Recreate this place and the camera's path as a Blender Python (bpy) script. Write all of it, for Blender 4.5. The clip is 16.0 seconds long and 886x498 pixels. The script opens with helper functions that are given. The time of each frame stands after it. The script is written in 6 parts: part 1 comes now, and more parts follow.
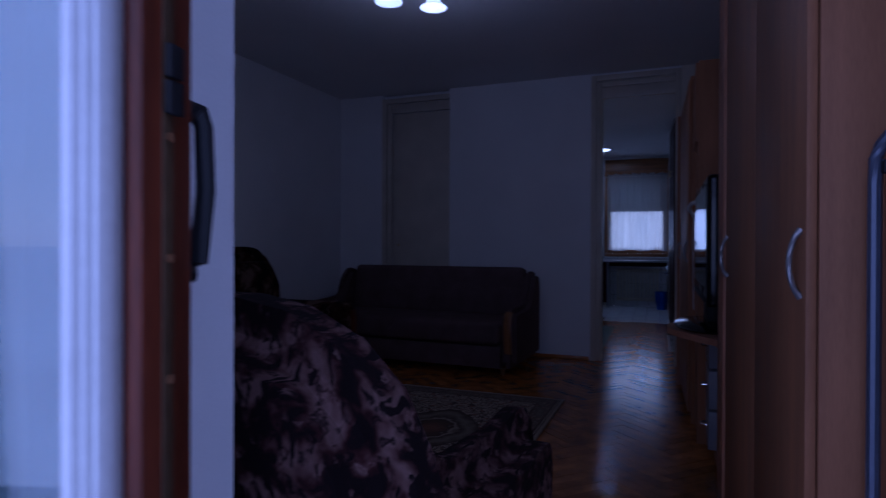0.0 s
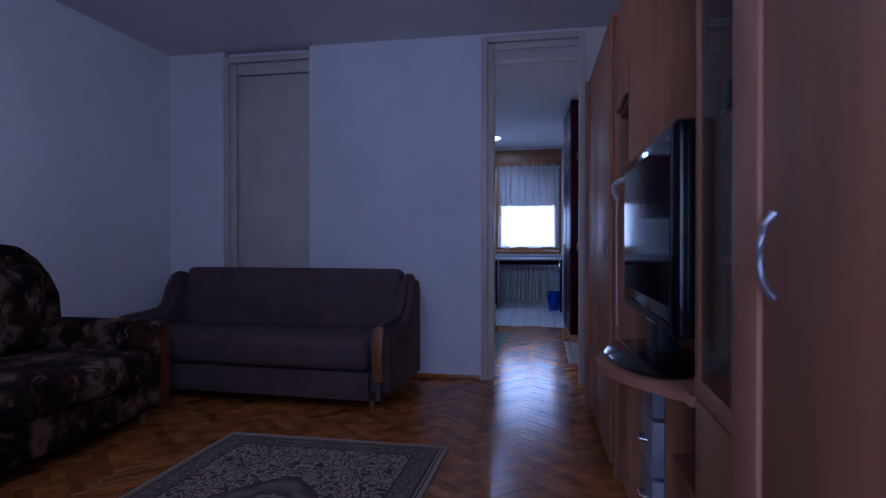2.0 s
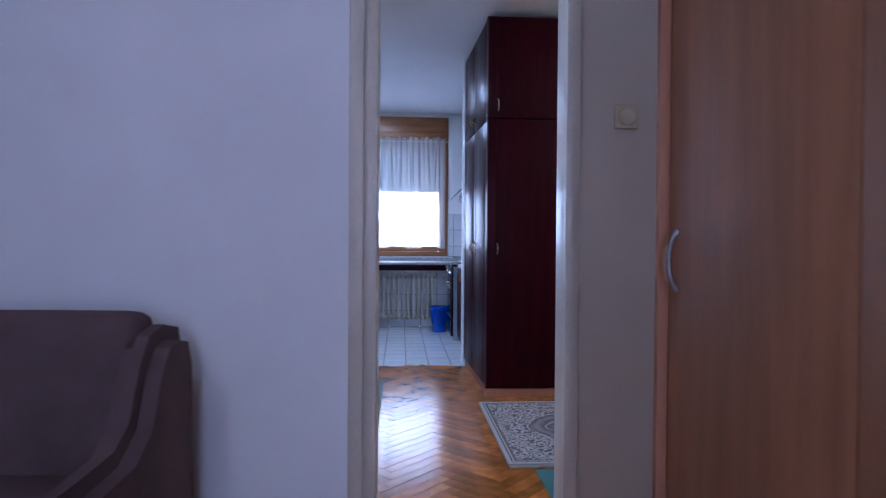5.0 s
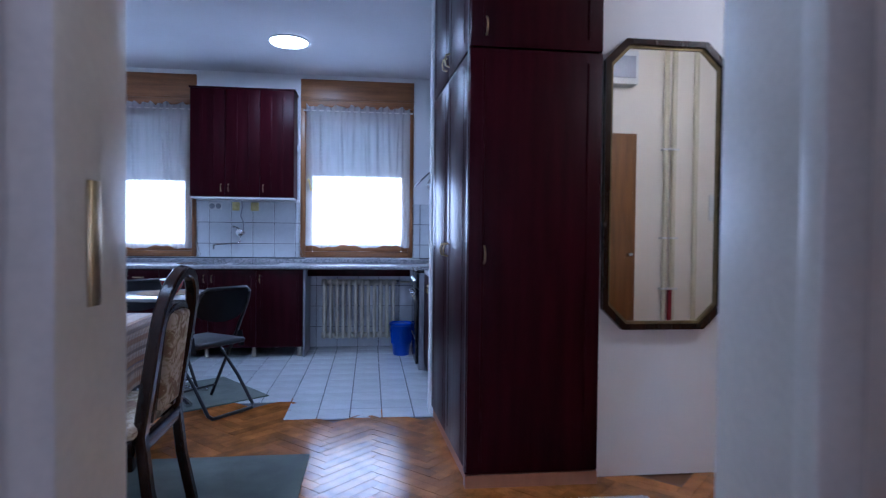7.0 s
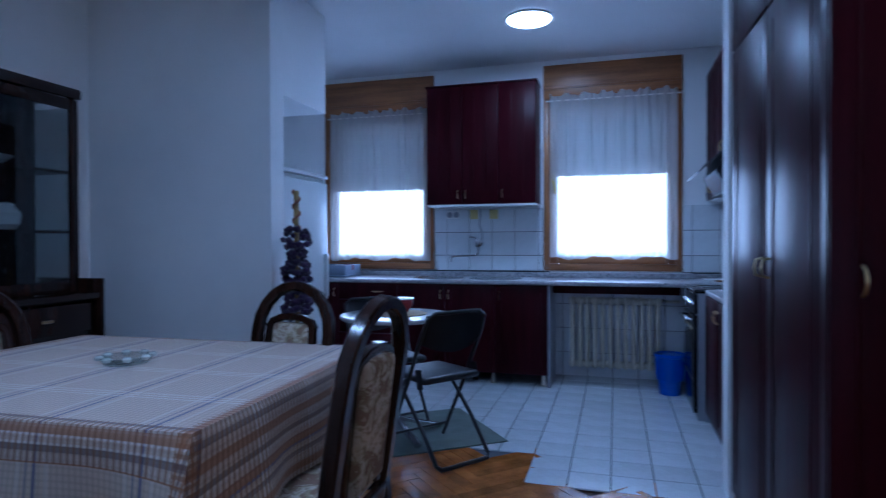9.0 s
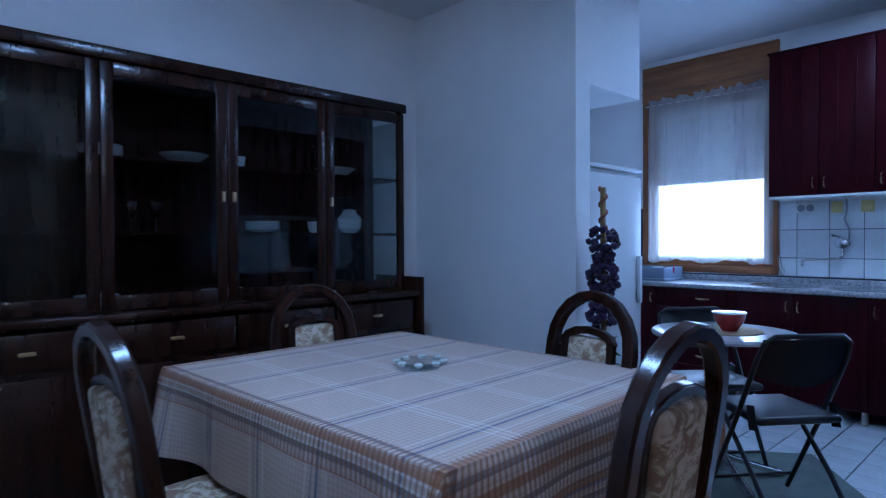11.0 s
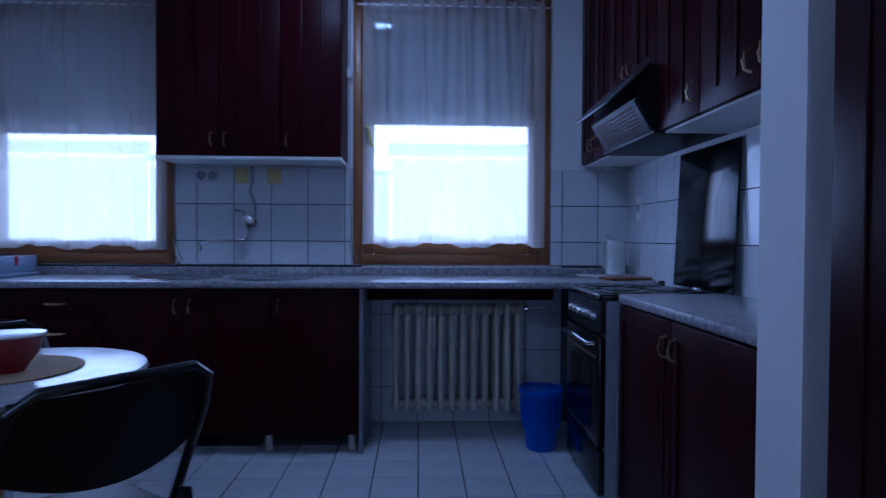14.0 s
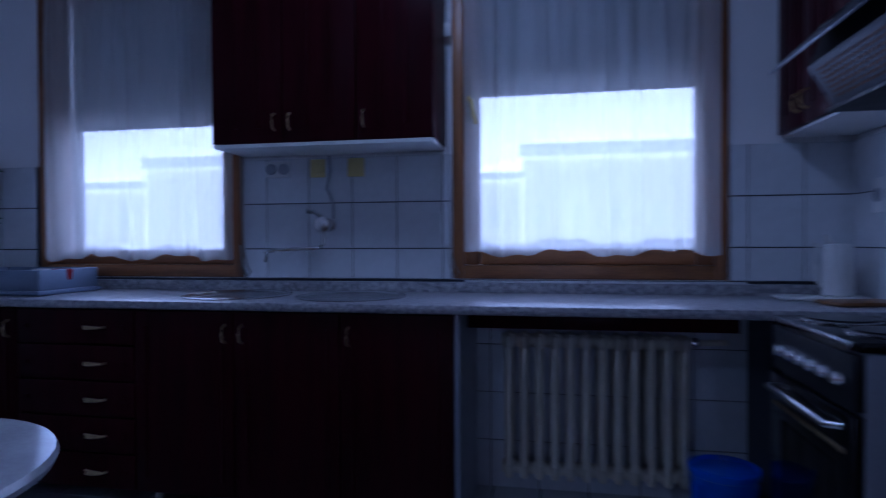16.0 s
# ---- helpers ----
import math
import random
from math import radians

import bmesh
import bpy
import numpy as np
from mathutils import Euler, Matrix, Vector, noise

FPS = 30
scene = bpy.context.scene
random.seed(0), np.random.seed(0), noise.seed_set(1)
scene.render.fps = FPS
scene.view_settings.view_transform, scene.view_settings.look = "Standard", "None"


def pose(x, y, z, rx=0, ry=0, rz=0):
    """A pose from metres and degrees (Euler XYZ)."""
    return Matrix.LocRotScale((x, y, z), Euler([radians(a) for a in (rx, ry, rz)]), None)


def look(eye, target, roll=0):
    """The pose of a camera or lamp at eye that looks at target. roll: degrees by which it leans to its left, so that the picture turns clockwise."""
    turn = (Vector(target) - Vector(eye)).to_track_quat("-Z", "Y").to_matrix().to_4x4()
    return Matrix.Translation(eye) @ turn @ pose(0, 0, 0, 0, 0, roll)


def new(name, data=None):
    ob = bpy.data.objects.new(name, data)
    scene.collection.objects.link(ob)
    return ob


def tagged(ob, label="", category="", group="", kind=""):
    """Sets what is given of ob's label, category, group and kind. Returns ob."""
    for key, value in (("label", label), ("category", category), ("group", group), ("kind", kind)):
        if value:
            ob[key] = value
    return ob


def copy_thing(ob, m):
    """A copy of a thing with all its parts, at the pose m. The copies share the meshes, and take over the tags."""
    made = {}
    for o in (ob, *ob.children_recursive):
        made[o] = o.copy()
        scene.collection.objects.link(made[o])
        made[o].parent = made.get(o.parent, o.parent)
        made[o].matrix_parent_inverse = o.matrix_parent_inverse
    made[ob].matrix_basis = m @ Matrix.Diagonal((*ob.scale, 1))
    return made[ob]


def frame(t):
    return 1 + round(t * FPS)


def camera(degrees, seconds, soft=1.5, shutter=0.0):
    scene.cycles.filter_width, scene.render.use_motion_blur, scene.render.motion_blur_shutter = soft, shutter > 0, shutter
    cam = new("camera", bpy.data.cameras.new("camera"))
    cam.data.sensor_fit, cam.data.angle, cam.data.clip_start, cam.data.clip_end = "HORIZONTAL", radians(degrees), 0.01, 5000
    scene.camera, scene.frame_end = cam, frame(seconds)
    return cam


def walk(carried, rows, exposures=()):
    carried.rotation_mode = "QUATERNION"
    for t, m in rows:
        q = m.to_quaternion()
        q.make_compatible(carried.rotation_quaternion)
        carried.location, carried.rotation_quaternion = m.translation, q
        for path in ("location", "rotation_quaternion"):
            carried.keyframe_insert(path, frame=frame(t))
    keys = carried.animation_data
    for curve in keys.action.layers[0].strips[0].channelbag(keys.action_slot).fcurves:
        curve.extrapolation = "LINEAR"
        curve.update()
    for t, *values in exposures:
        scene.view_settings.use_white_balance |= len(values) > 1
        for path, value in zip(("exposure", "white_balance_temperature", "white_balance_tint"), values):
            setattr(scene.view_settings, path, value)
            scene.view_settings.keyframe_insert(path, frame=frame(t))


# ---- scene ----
cam = camera(73.4, 16.0, soft=1.2, shutter=0.4)
PATH = [
    (0, (0.036, 0.611, 1.111), (-0.649, 2.49, 1.101), 0.2),
    (0.5, (0.002, 0.807, 1.094), (-0.426, 2.761, 1.085), 0.2),
    (1, (-0.012, 1.069, 1.113), (-0.342, 3.042, 1.103), 0.1),
    (1.5, (-0.048, 1.351, 1.093), (-0.378, 3.324, 1.082), -0.1),
    (2, (-0.101, 1.77, 1.098), (-0.434, 3.742, 1.082), -0.0),
    (2.5, (-0.13, 2.199, 1.08), (-0.434, 4.175, 1.061), 0.0),
    (3, (-0.174, 2.643, 1.089), (-0.41, 4.629, 1.067), 0.1),
    (3.5, (-0.269, 3.125, 1.125), (-0.401, 5.121, 1.095), 0.4),
    (4, (-0.33, 3.616, 1.104), (-0.346, 5.616, 1.075), 0.3),
    (4.5, (-0.383, 4.036, 1.103), (-0.333, 6.035, 1.077), 0.2),
    (5, (-0.415, 4.447, 1.119), (-0.272, 6.442, 1.094), 0.4),
    (5.2, (-0.404, 4.619, 1.106), (-0.203, 6.608, 1.078), 0.7),
    (6.25, (-0.312, 5.51, 1.135), (0.02, 7.48, 1.1), 0.6),
    (7.3, (-0.204, 6.19, 1.173), (-0.051, 8.183, 1.125), 0.5),
    (7.5, (-0.193, 6.284, 1.195), (-0.114, 8.282, 1.142), 0.4),
    (8, (-0.22, 6.567, 1.179), (-0.33, 8.563, 1.135), 0.3),
    (8.5, (-0.288, 6.768, 1.205), (-0.575, 8.747, 1.163), 0.0),
    (9, (-0.335, 6.904, 1.171), (-0.892, 8.824, 1.152), -0.2),
    (9.5, (-0.365, 6.974, 1.153), (-1.277, 8.753, 1.14), -0.2),
    (9.7, (-0.391, 6.965, 1.15), (-1.435, 8.671, 1.14), -0.4),
    (10.75, (-0.4, 7.13, 1.19), (-1.863, 8.494, 1.165), -0.2),
    (11.8, (-0.382, 7.603, 1.228), (-1.651, 9.148, 1.177), 0.0),
    (12, (-0.353, 7.737, 1.231), (-1.505, 9.372, 1.181), 0.3),
    (12.5, (-0.35, 8.093, 1.17), (-1.232, 9.888, 1.141), 0.1),
    (13, (-0.377, 8.367, 1.135), (-0.932, 10.288, 1.098), 0.1),
    (13.5, (-0.453, 8.604, 1.073), (-0.664, 10.593, 1.045), 0.3),
    (14, (-0.564, 8.766, 1.084), (-0.483, 10.764, 1.046), 0.3),
    (14.5, (-0.532, 8.891, 1.098), (-0.377, 10.885, 1.056), 0.3),
    (15, (-0.466, 9.054, 1.105), (-0.291, 11.046, 1.06), 0.3),
    (15.5, (-0.419, 9.283, 1.143), (-0.377, 11.282, 1.082), 0.1),
    (16, (-0.508, 9.621, 1.095), (-0.872, 11.588, 1.067), -0.3),
]
walk(cam, [(t, look(eye, target, roll)) for t, eye, target, roll in PATH],
     exposures=[(0.0, -3.15, 4500, 36), (0.5, -2.25, 4650, 38), (1.5, -1.35, 4600, 33), (3.5, 0.08, 4850, 25), (4.2, 0.25, 4950, 24), (5.0, 0.2, 5000, 24), (7.3, -0.1, 4850, 20), (8.2, -0.48, 4530, 18), (9.5, -0.63, 4330, 15), (12.0, -0.13, 4280, 14), (12.6, -0.43, 4280, 17), (13.5, -1.18, 4280, 24), (14.5, -1.65, 4480, 30), (16.0, -1.95, 4480, 33)])

# ---- light ----
LIVING = pose(-0.2996, -0.0655, 0, 0, 0, -1.425)   # the living room stands slightly askew to the kitchen
SUN_UP, SUN_TURN = radians(38), radians(200)
world = bpy.data.worlds.new("sky")
scene.world = world
world.use_nodes = True
wn = world.node_tree.nodes
sky = wn.new("ShaderNodeTexSky")
sky.sky_type, sky.sun_disc, sky.sun_elevation, sky.sun_rotation = "NISHITA", False, SUN_UP, SUN_TURN
world.node_tree.links.new(sky.outputs[0], wn["Background"].inputs[0])
wn["Background"].inputs[1].default_value = 0.15


def lamp(name, kind, energy, colour, m, **values):
    data = bpy.data.lights.new(name, kind)
    data.energy, data.color = energy, colour
    if "size" in values:
        data.shape, data.size, data.size_y = "RECTANGLE", values["size"], values["size_y"]
    if "angle" in values:
        data.angle = values["angle"]
    if "radius" in values:
        data.shadow_soft_size = values["radius"]
    ob = new(name, data)
    ob.matrix_world = m
    return ob


lamp("sun", "SUN", 1.0, (1.0, 0.96, 0.9), pose(0, 0, 20, 52, 0, 160), angle=radians(12))
lamp("sky_light_balcony_door", "AREA", 28, (0.7, 0.75, 1.0), LIVING @ look((0.16, 1.02, 1.25), (-0.5, 4.5, 1.0)), size=0.88, size_y=2.2)
lamp("sky_light_balcony", "AREA", 80, (0.72, 0.8, 1.0), LIVING @ look((-0.2, -0.7, 1.3), (-0.2, 3.0, 1.3)), size=3.2, size_y=2.2)
lamp("sky_light_kitchen_window", "AREA", 8.5, (0.66, 0.8, 1.0), look((-0.372, 12.17, 1.425), (-0.372, 9.0, 1.425)), size=0.88, size_y=0.71)
lamp("sky_light_side_window", "AREA", 8, (0.66, 0.8, 1.0), look((-2.535, 12.17, 1.385), (-2.535, 9.0, 1.385)), size=0.86, size_y=0.63)
lamp("sky_light_bedroom_window", "AREA", 20, (0.8, 0.88, 1.0), look((4.0, 12.42, 1.5), (3.0, 9.0, 0.7)), size=0.8, size_y=1.0)
lamp("kitchen_lamp_light", "AREA", 19, (0.7, 0.85, 1.0), look((-0.93, 11.2, 2.75), (-0.93, 11.2, 0)), size=0.3, size_y=0.3)
lamp("dining_lamp_light", "AREA", 25, (0.68, 0.84, 1.0), look((-1.5, 7.9, 2.75), (-1.5, 7.9, 0)), size=0.3, size_y=0.3)
lamp("chandelier_light", "POINT", 13, (0.86, 0.88, 1.0), LIVING @ pose(-1.12, 4.02, 2.4), radius=0.12)
lamp("hall_lamp_light", "POINT", 27, (1.0, 0.93, 0.8), pose(2.1, 7.8, 2.6), radius=0.12)


# ---- mesh helpers ----
AT = [Matrix()]   # where the room in work stands


def bm_new():
    return bmesh.new()


def box(bm, x0, x1, y0, y1, z0, z1, r=0.0, seg=2, m=None):
    """A box between two corners, with rounded edges of radius r."""
    v = [bm.verts.new((x, y, z)) for z in (z0, z1) for y in (y0, y1) for x in (x0, x1)]
    f = [bm.faces.new([v[i] for i in q]) for q in ((0, 2, 3, 1), (4, 5, 7, 6), (0, 1, 5, 4), (2, 6, 7, 3), (0, 4, 6, 2), (1, 3, 7, 5))]
    if r > 0:
        edges = list({e for q in f for e in q.edges})
        out = bmesh.ops.bevel(bm, geom=edges, offset=r, segments=seg, affect="EDGES", profile=0.5)
        v = list({w for q in out["faces"] for w in q.verts} | {w for w in v if w.is_valid})
    if m is not None:
        bmesh.ops.transform(bm, matrix=m, verts=[w for w in v if w.is_valid])
    return v


def prism(bm, outline, h0, h1, axis="z"):
    """A flat outline (list of pairs) drawn out between two heights along an axis."""
    def at(p, h):
        return {"z": (p[0], p[1], h), "x": (h, p[0], p[1]), "y": (p[0], h, p[1])}[axis]
    a = [bm.verts.new(at(p, h0)) for p in outline]
    b = [bm.verts.new(at(p, h1)) for p in outline]
    n = len(a)
    bm.faces.new(a[::-1]), bm.faces.new(b)
    for i in range(n):
        bm.faces.new((a[i], a[(i + 1) % n], b[(i + 1) % n], b[i]))
    bmesh.ops.recalc_face_normals(bm, faces=bm.faces[:])
    return a + b


def lathe(bm, profile, n=24, m=None):
    """A body turned round z from (radius, height) pairs."""
    rings = []
    for r, z in profile:
        rings.append([bm.verts.new((r * math.cos(2 * math.pi * i / n), r * math.sin(2 * math.pi * i / n), z)) for i in range(n)])
    for a, b in zip(rings, rings[1:]):
        for i in range(n):
            bm.faces.new((a[i], a[(i + 1) % n], b[(i + 1) % n], b[i]))
    bm.faces.new(rings[0][::-1]), bm.faces.new(rings[-1])
    if m is not None:
        bmesh.ops.transform(bm, matrix=m, verts=[v for q in rings for v in q])


def tube(bm, points, r, n=8, closed=False):
    """A round tube along points; r is a radius or one for each point."""
    pts = [Vector(p) for p in points]
    rings = []
    up = Vector((0.13, 0.31, 0.94))
    for i, p in enumerate(pts):
        a = pts[i - 1] if i or closed else p
        b = pts[(i + 1) % len(pts)] if i < len(pts) - 1 or closed else p
        d = (b - a).normalized()
        u = d.cross(up)
        u = (u if u.length > 0.05 else d.cross(Vector((1, 0, 0)))).normalized()
        w = d.cross(u)
        q = r[i] if isinstance(r, (list, tuple)) else r
        rings.append([bm.verts.new(p + u * q * math.cos(2 * math.pi * k / n) + w * q * math.sin(2 * math.pi * k / n)) for k in range(n)])
    pairs = list(zip(rings, rings[1:])) + ([(rings[-1], rings[0])] if closed else [])
    for a, b in pairs:
        for k in range(n):
            bm.faces.new((a[k], a[(k + 1) % n], b[(k + 1) % n], b[k]))
    if not closed:
        bm.faces.new(rings[0][::-1]), bm.faces.new(rings[-1])


def sweep(bm, points, w, h, side):
    """A rectangular bar along points; side is the direction of its width w."""
    pts = [Vector(p) for p in points]
    s = Vector(side).normalized()
    rings = []
    for i, p in enumerate(pts):
        d = (pts[min(i + 1, len(pts) - 1)] - pts[max(i - 1, 0)]).normalized()
        u = d.cross(s).normalized()
        a, b = s * w / 2, u * h / 2
        rings.append([bm.verts.new(p + k) for k in (a + b * 0.7, a * 0.7 + b, -a * 0.7 + b, -a + b * 0.7, -a - b * 0.7, -a * 0.7 - b, a * 0.7 - b, a - b * 0.7)])
    for a, b in zip(rings, rings[1:]):
        for k in range(8):
            bm.faces.new((a[k], a[(k + 1) % 8], b[(k + 1) % 8], b[k]))
    bm.faces.new(rings[0][::-1]), bm.faces.new(rings[-1])


def arc(cx, cz, r, a0, a1, n):
    return [(cx + r * math.cos(radians(a0 + (a1 - a0) * i / n)), cz + r * math.sin(radians(a0 + (a1 - a0) * i / n))) for i in range(n + 1)]


def mesh_of(name, bm, material, smooth=True):
    bmesh.ops.recalc_face_normals(bm, faces=bm.faces[:])
    me = bpy.data.meshes.new(name)
    bm.to_mesh(me)
    bm.free()
    me.materials.append(material)
    if smooth:
        me.polygons.foreach_set("use_smooth", [True] * len(me.polygons))
        me.set_sharp_from_angle(angle=radians(35))
    return me


def part(name, bm, material, parent=None, label="", m=None):
    ob = new(name, mesh_of(name, bm, material))
    ob.parent = parent
    if parent is None:
        ob.matrix_basis = AT[-1] @ (m or Matrix())
    elif m is not None:
        ob.matrix_basis = m
    if label:
        tagged(ob, label)
    return ob


def thing(name, label, category, m=None, group=""):
    ob = new(name)
    ob.empty_display_size = 0.1
    ob.matrix_basis = AT[-1] @ (m or Matrix())
    return tagged(ob, label, category, group)


def solid(name, bm, material, label, category, m=None, group=""):
    return tagged(part(name, bm, material, None, "", m), label, category, group)


def structure(name, bm, material, label="", category=""):
    return tagged(part(name, bm, material), label, category, kind="structure")


def bx(*a, **k):
    bm = bm_new()
    box(bm, *a, **k)
    return bm


# ---- materials ----
def material(name, colour, rough=0.5, metal=0.0, vary=0.08, scale=3.0, fine=60.0, bump=0.05, stretch=(1, 1, 1), coat=0.0, second=None, detail=4.0, pieces=0.0, spec=0.5):
    """A surface with two scales of variation and a fine relief."""
    mt = bpy.data.materials.new(name)
    mt.use_nodes = True
    nt, n = mt.node_tree, mt.node_tree.nodes
    b = n["Principled BSDF"]
    b.inputs["Metallic"].default_value = metal
    b.inputs["Coat Weight"].default_value = coat
    b.inputs["Coat Roughness"].default_value = 0.12
    b.inputs["Specular IOR Level"].default_value = spec
    co, mp = n.new("ShaderNodeTexCoord"), n.new("ShaderNodeMapping")
    mp.inputs["Scale"].default_value = stretch
    nt.links.new(co.outputs["Object"], mp.inputs[0])
    big, small = n.new("ShaderNodeTexNoise"), n.new("ShaderNodeTexNoise")
    big.inputs["Scale"].default_value, big.inputs["Detail"].default_value = scale, detail
    small.inputs["Scale"].default_value, small.inputs["Detail"].default_value = fine, 3.0
    for q in (big, small):
        nt.links.new(mp.outputs[0], q.inputs["Vector"])
    mix = n.new("ShaderNodeMix")
    mix.data_type = "RGBA"
    dark = second or tuple(c * (1 - 2.2 * vary) for c in colour)
    light = tuple(min(1, c * (1 + 1.2 * vary)) for c in colour)
    mix.inputs["A"].default_value, mix.inputs["B"].default_value = (*dark, 1), (*light, 1)
    add = n.new("ShaderNodeMath")
    add.operation = "MULTIPLY_ADD"
    add.inputs[1].default_value = 0.45
    ramp = n.new("ShaderNodeMapRange")
    ramp.inputs["From Min"].default_value, ramp.inputs["From Max"].default_value = 0.5, 0.95
    nt.links.new(small.outputs["Fac"], add.inputs[0])
    nt.links.new(big.outputs["Fac"], add.inputs[2])
    nt.links.new(add.outputs[0], ramp.inputs["Value"])
    nt.links.new(ramp.outputs[0], mix.inputs["Factor"])
    last = mix.outputs["Result"]
    if pieces:
        info, geo, sm, fr, rg, hs = (n.new(k) for k in ("ShaderNodeObjectInfo", "ShaderNodeNewGeometry", "ShaderNodeMath", "ShaderNodeMath", "ShaderNodeMapRange", "ShaderNodeHueSaturation"))
        sm.operation, fr.operation = "ADD", "FRACT"
        nt.links.new(info.outputs["Random"], sm.inputs[0])
        nt.links.new(geo.outputs["Random Per Island"], sm.inputs[1])
        nt.links.new(sm.outputs[0], fr.inputs[0])
        rg.inputs["To Min"].default_value, rg.inputs["To Max"].default_value = 1 - pieces, 1 + pieces
        nt.links.new(fr.outputs[0], rg.inputs["Value"])
        nt.links.new(rg.outputs[0], hs.inputs["Value"])
        nt.links.new(last, hs.inputs["Color"])
        last = hs.outputs[0]
    nt.links.new(last, b.inputs["Base Color"])
    rr = n.new("ShaderNodeMapRange")
    rr.inputs["To Min"].default_value, rr.inputs["To Max"].default_value = max(0.02, rough * 0.8), min(1, rough * 1.2)
    nt.links.new(big.outputs["Fac"], rr.inputs["Value"])
    nt.links.new(rr.outputs[0], b.inputs["Roughness"])
    if bump:
        bp = n.new("ShaderNodeBump")
        bp.inputs["Strength"].default_value, bp.inputs["Distance"].default_value = bump, 0.01
        nt.links.new(add.outputs[0], bp.inputs["Height"])
        nt.links.new(bp.outputs[0], b.inputs["Normal"])
    return mt


def glass(name, colour=(1, 1, 1), rough=0.0):
    mt = bpy.data.materials.new(name)
    mt.use_nodes = True
    b = mt.node_tree.nodes["Principled BSDF"]
    b.inputs["Base Color"].default_value = (*colour, 1)
    b.inputs["Transmission Weight"].default_value, b.inputs["Roughness"].default_value, b.inputs["IOR"].default_value = 1.0, rough, 1.45
    return mt


def pane_glass(name, tint=(0.9, 0.94, 0.95), gloss=(0.55, 0.09)):
    """Thin window glass: clear, with a mirror-like gloss."""
    mt = bpy.data.materials.new(name)
    mt.use_nodes = True
    nt, n = mt.node_tree, mt.node_tree.nodes
    tr, gl, mx, fr = n.new("ShaderNodeBsdfTransparent"), n.new("ShaderNodeBsdfGlossy"), n.new("ShaderNodeMixShader"), n.new("ShaderNodeMath")
    lw = n.new("ShaderNodeLayerWeight")
    lw.inputs["Blend"].default_value = 0.15
    fr.operation, fr.inputs[1].default_value, fr.inputs[2].default_value = "MULTIPLY_ADD", *gloss
    nt.links.new(lw.outputs["Facing"], fr.inputs[0])
    tr.inputs[0].default_value, gl.inputs["Roughness"].default_value = (*tint, 1), 0.02
    nt.links.new(fr.outputs[0], mx.inputs[0])
    nt.links.new(tr.outputs[0], mx.inputs[1])
    nt.links.new(gl.outputs[0], mx.inputs[2])
    nt.links.new(mx.outputs[0], n["Material Output"].inputs[0])
    return mt


def glow(name, colour, strength):
    mt = bpy.data.materials.new(name)
    mt.use_nodes = True
    b = mt.node_tree.nodes["Principled BSDF"]
    b.inputs["Base Color"].default_value = (0.8, 0.8, 0.8, 1)
    b.inputs["Emission Color"].default_value, b.inputs["Emission Strength"].default_value = (*colour, 1), strength
    return mt


def sheer(name, thin=0.44):
    """Thin woven curtain: part open weave, part cloth that scatters light."""
    mt = bpy.data.materials.new(name)
    mt.use_nodes = True
    nt, n = mt.node_tree, mt.node_tree.nodes
    tr, df, tl, m1, m2 = (n.new(k) for k in ("ShaderNodeBsdfTransparent", "ShaderNodeBsdfDiffuse", "ShaderNodeBsdfTranslucent", "ShaderNodeMixShader", "ShaderNodeMixShader"))
    co, wv, rg, mp = n.new("ShaderNodeTexCoord"), n.new("ShaderNodeTexNoise"), n.new("ShaderNodeMapRange"), n.new("ShaderNodeMapping")
    mp.inputs["Scale"].default_value = (260, 260, 9)
    wv.inputs["Scale"].default_value = 1
    rg.inputs["To Min"].default_value, rg.inputs["To Max"].default_value = thin - 0.06, thin + 0.06
    nt.links.new(co.outputs["Object"], mp.inputs[0])
    nt.links.new(mp.outputs[0], wv.inputs["Vector"])
    nt.links.new(wv.outputs["Fac"], rg.inputs["Value"])
    df.inputs[0].default_value = tl.inputs[0].default_value = (0.85, 0.89, 0.91, 1)
    m1.inputs[0].default_value = 0.58
    nt.links.new(df.outputs[0], m1.inputs[1])
    nt.links.new(tl.outputs[0], m1.inputs[2])
    nt.links.new(rg.outputs[0], m2.inputs[0])
    nt.links.new(m1.outputs[0], m2.inputs[1])
    nt.links.new(tr.outputs[0], m2.inputs[2])
    nt.links.new(m2.outputs[0], n["Material Output"].inputs[0])
    return mt


PAINT = material("wall_paint", (0.86, 0.86, 0.86), 0.75, vary=0.03, scale=1.5, fine=180, bump=0.04)
CEIL = material("ceiling_paint", (0.8, 0.8, 0.8), 0.8, vary=0.03, scale=1.0, fine=140, bump=0.04)
CREAMWALL = material("cream_wall_paint", (0.84, 0.77, 0.66), 0.75, vary=0.03, scale=1.5, fine=180, bump=0.04)
CREAM = material("cream_gloss_paint", (0.66, 0.6, 0.5), 0.35, vary=0.05, scale=4, fine=90, bump=0.03)
PARQUET = material("oak_parquet", (0.37, 0.13, 0.025), 0.18, vary=0.22, scale=9, fine=120, bump=0.06, stretch=(1, 1, 1), coat=0.0, pieces=0.32, spec=0.3)
GROUT = material("grout", (0.07, 0.075, 0.09), 0.9, vary=0.1, fine=200)
SEAM = material("parquet_seam", (0.13, 0.05, 0.014), 0.8)
FLOORTILE = material("white_floor_tile", (0.62, 0.64, 0.66), 0.2, vary=0.05, scale=5, fine=40, bump=0.01, pieces=0.05)
WALLTILE = material("white_wall_tile", (0.66, 0.68, 0.7), 0.16, vary=0.04, scale=4, fine=30, bump=0.01, pieces=0.04)
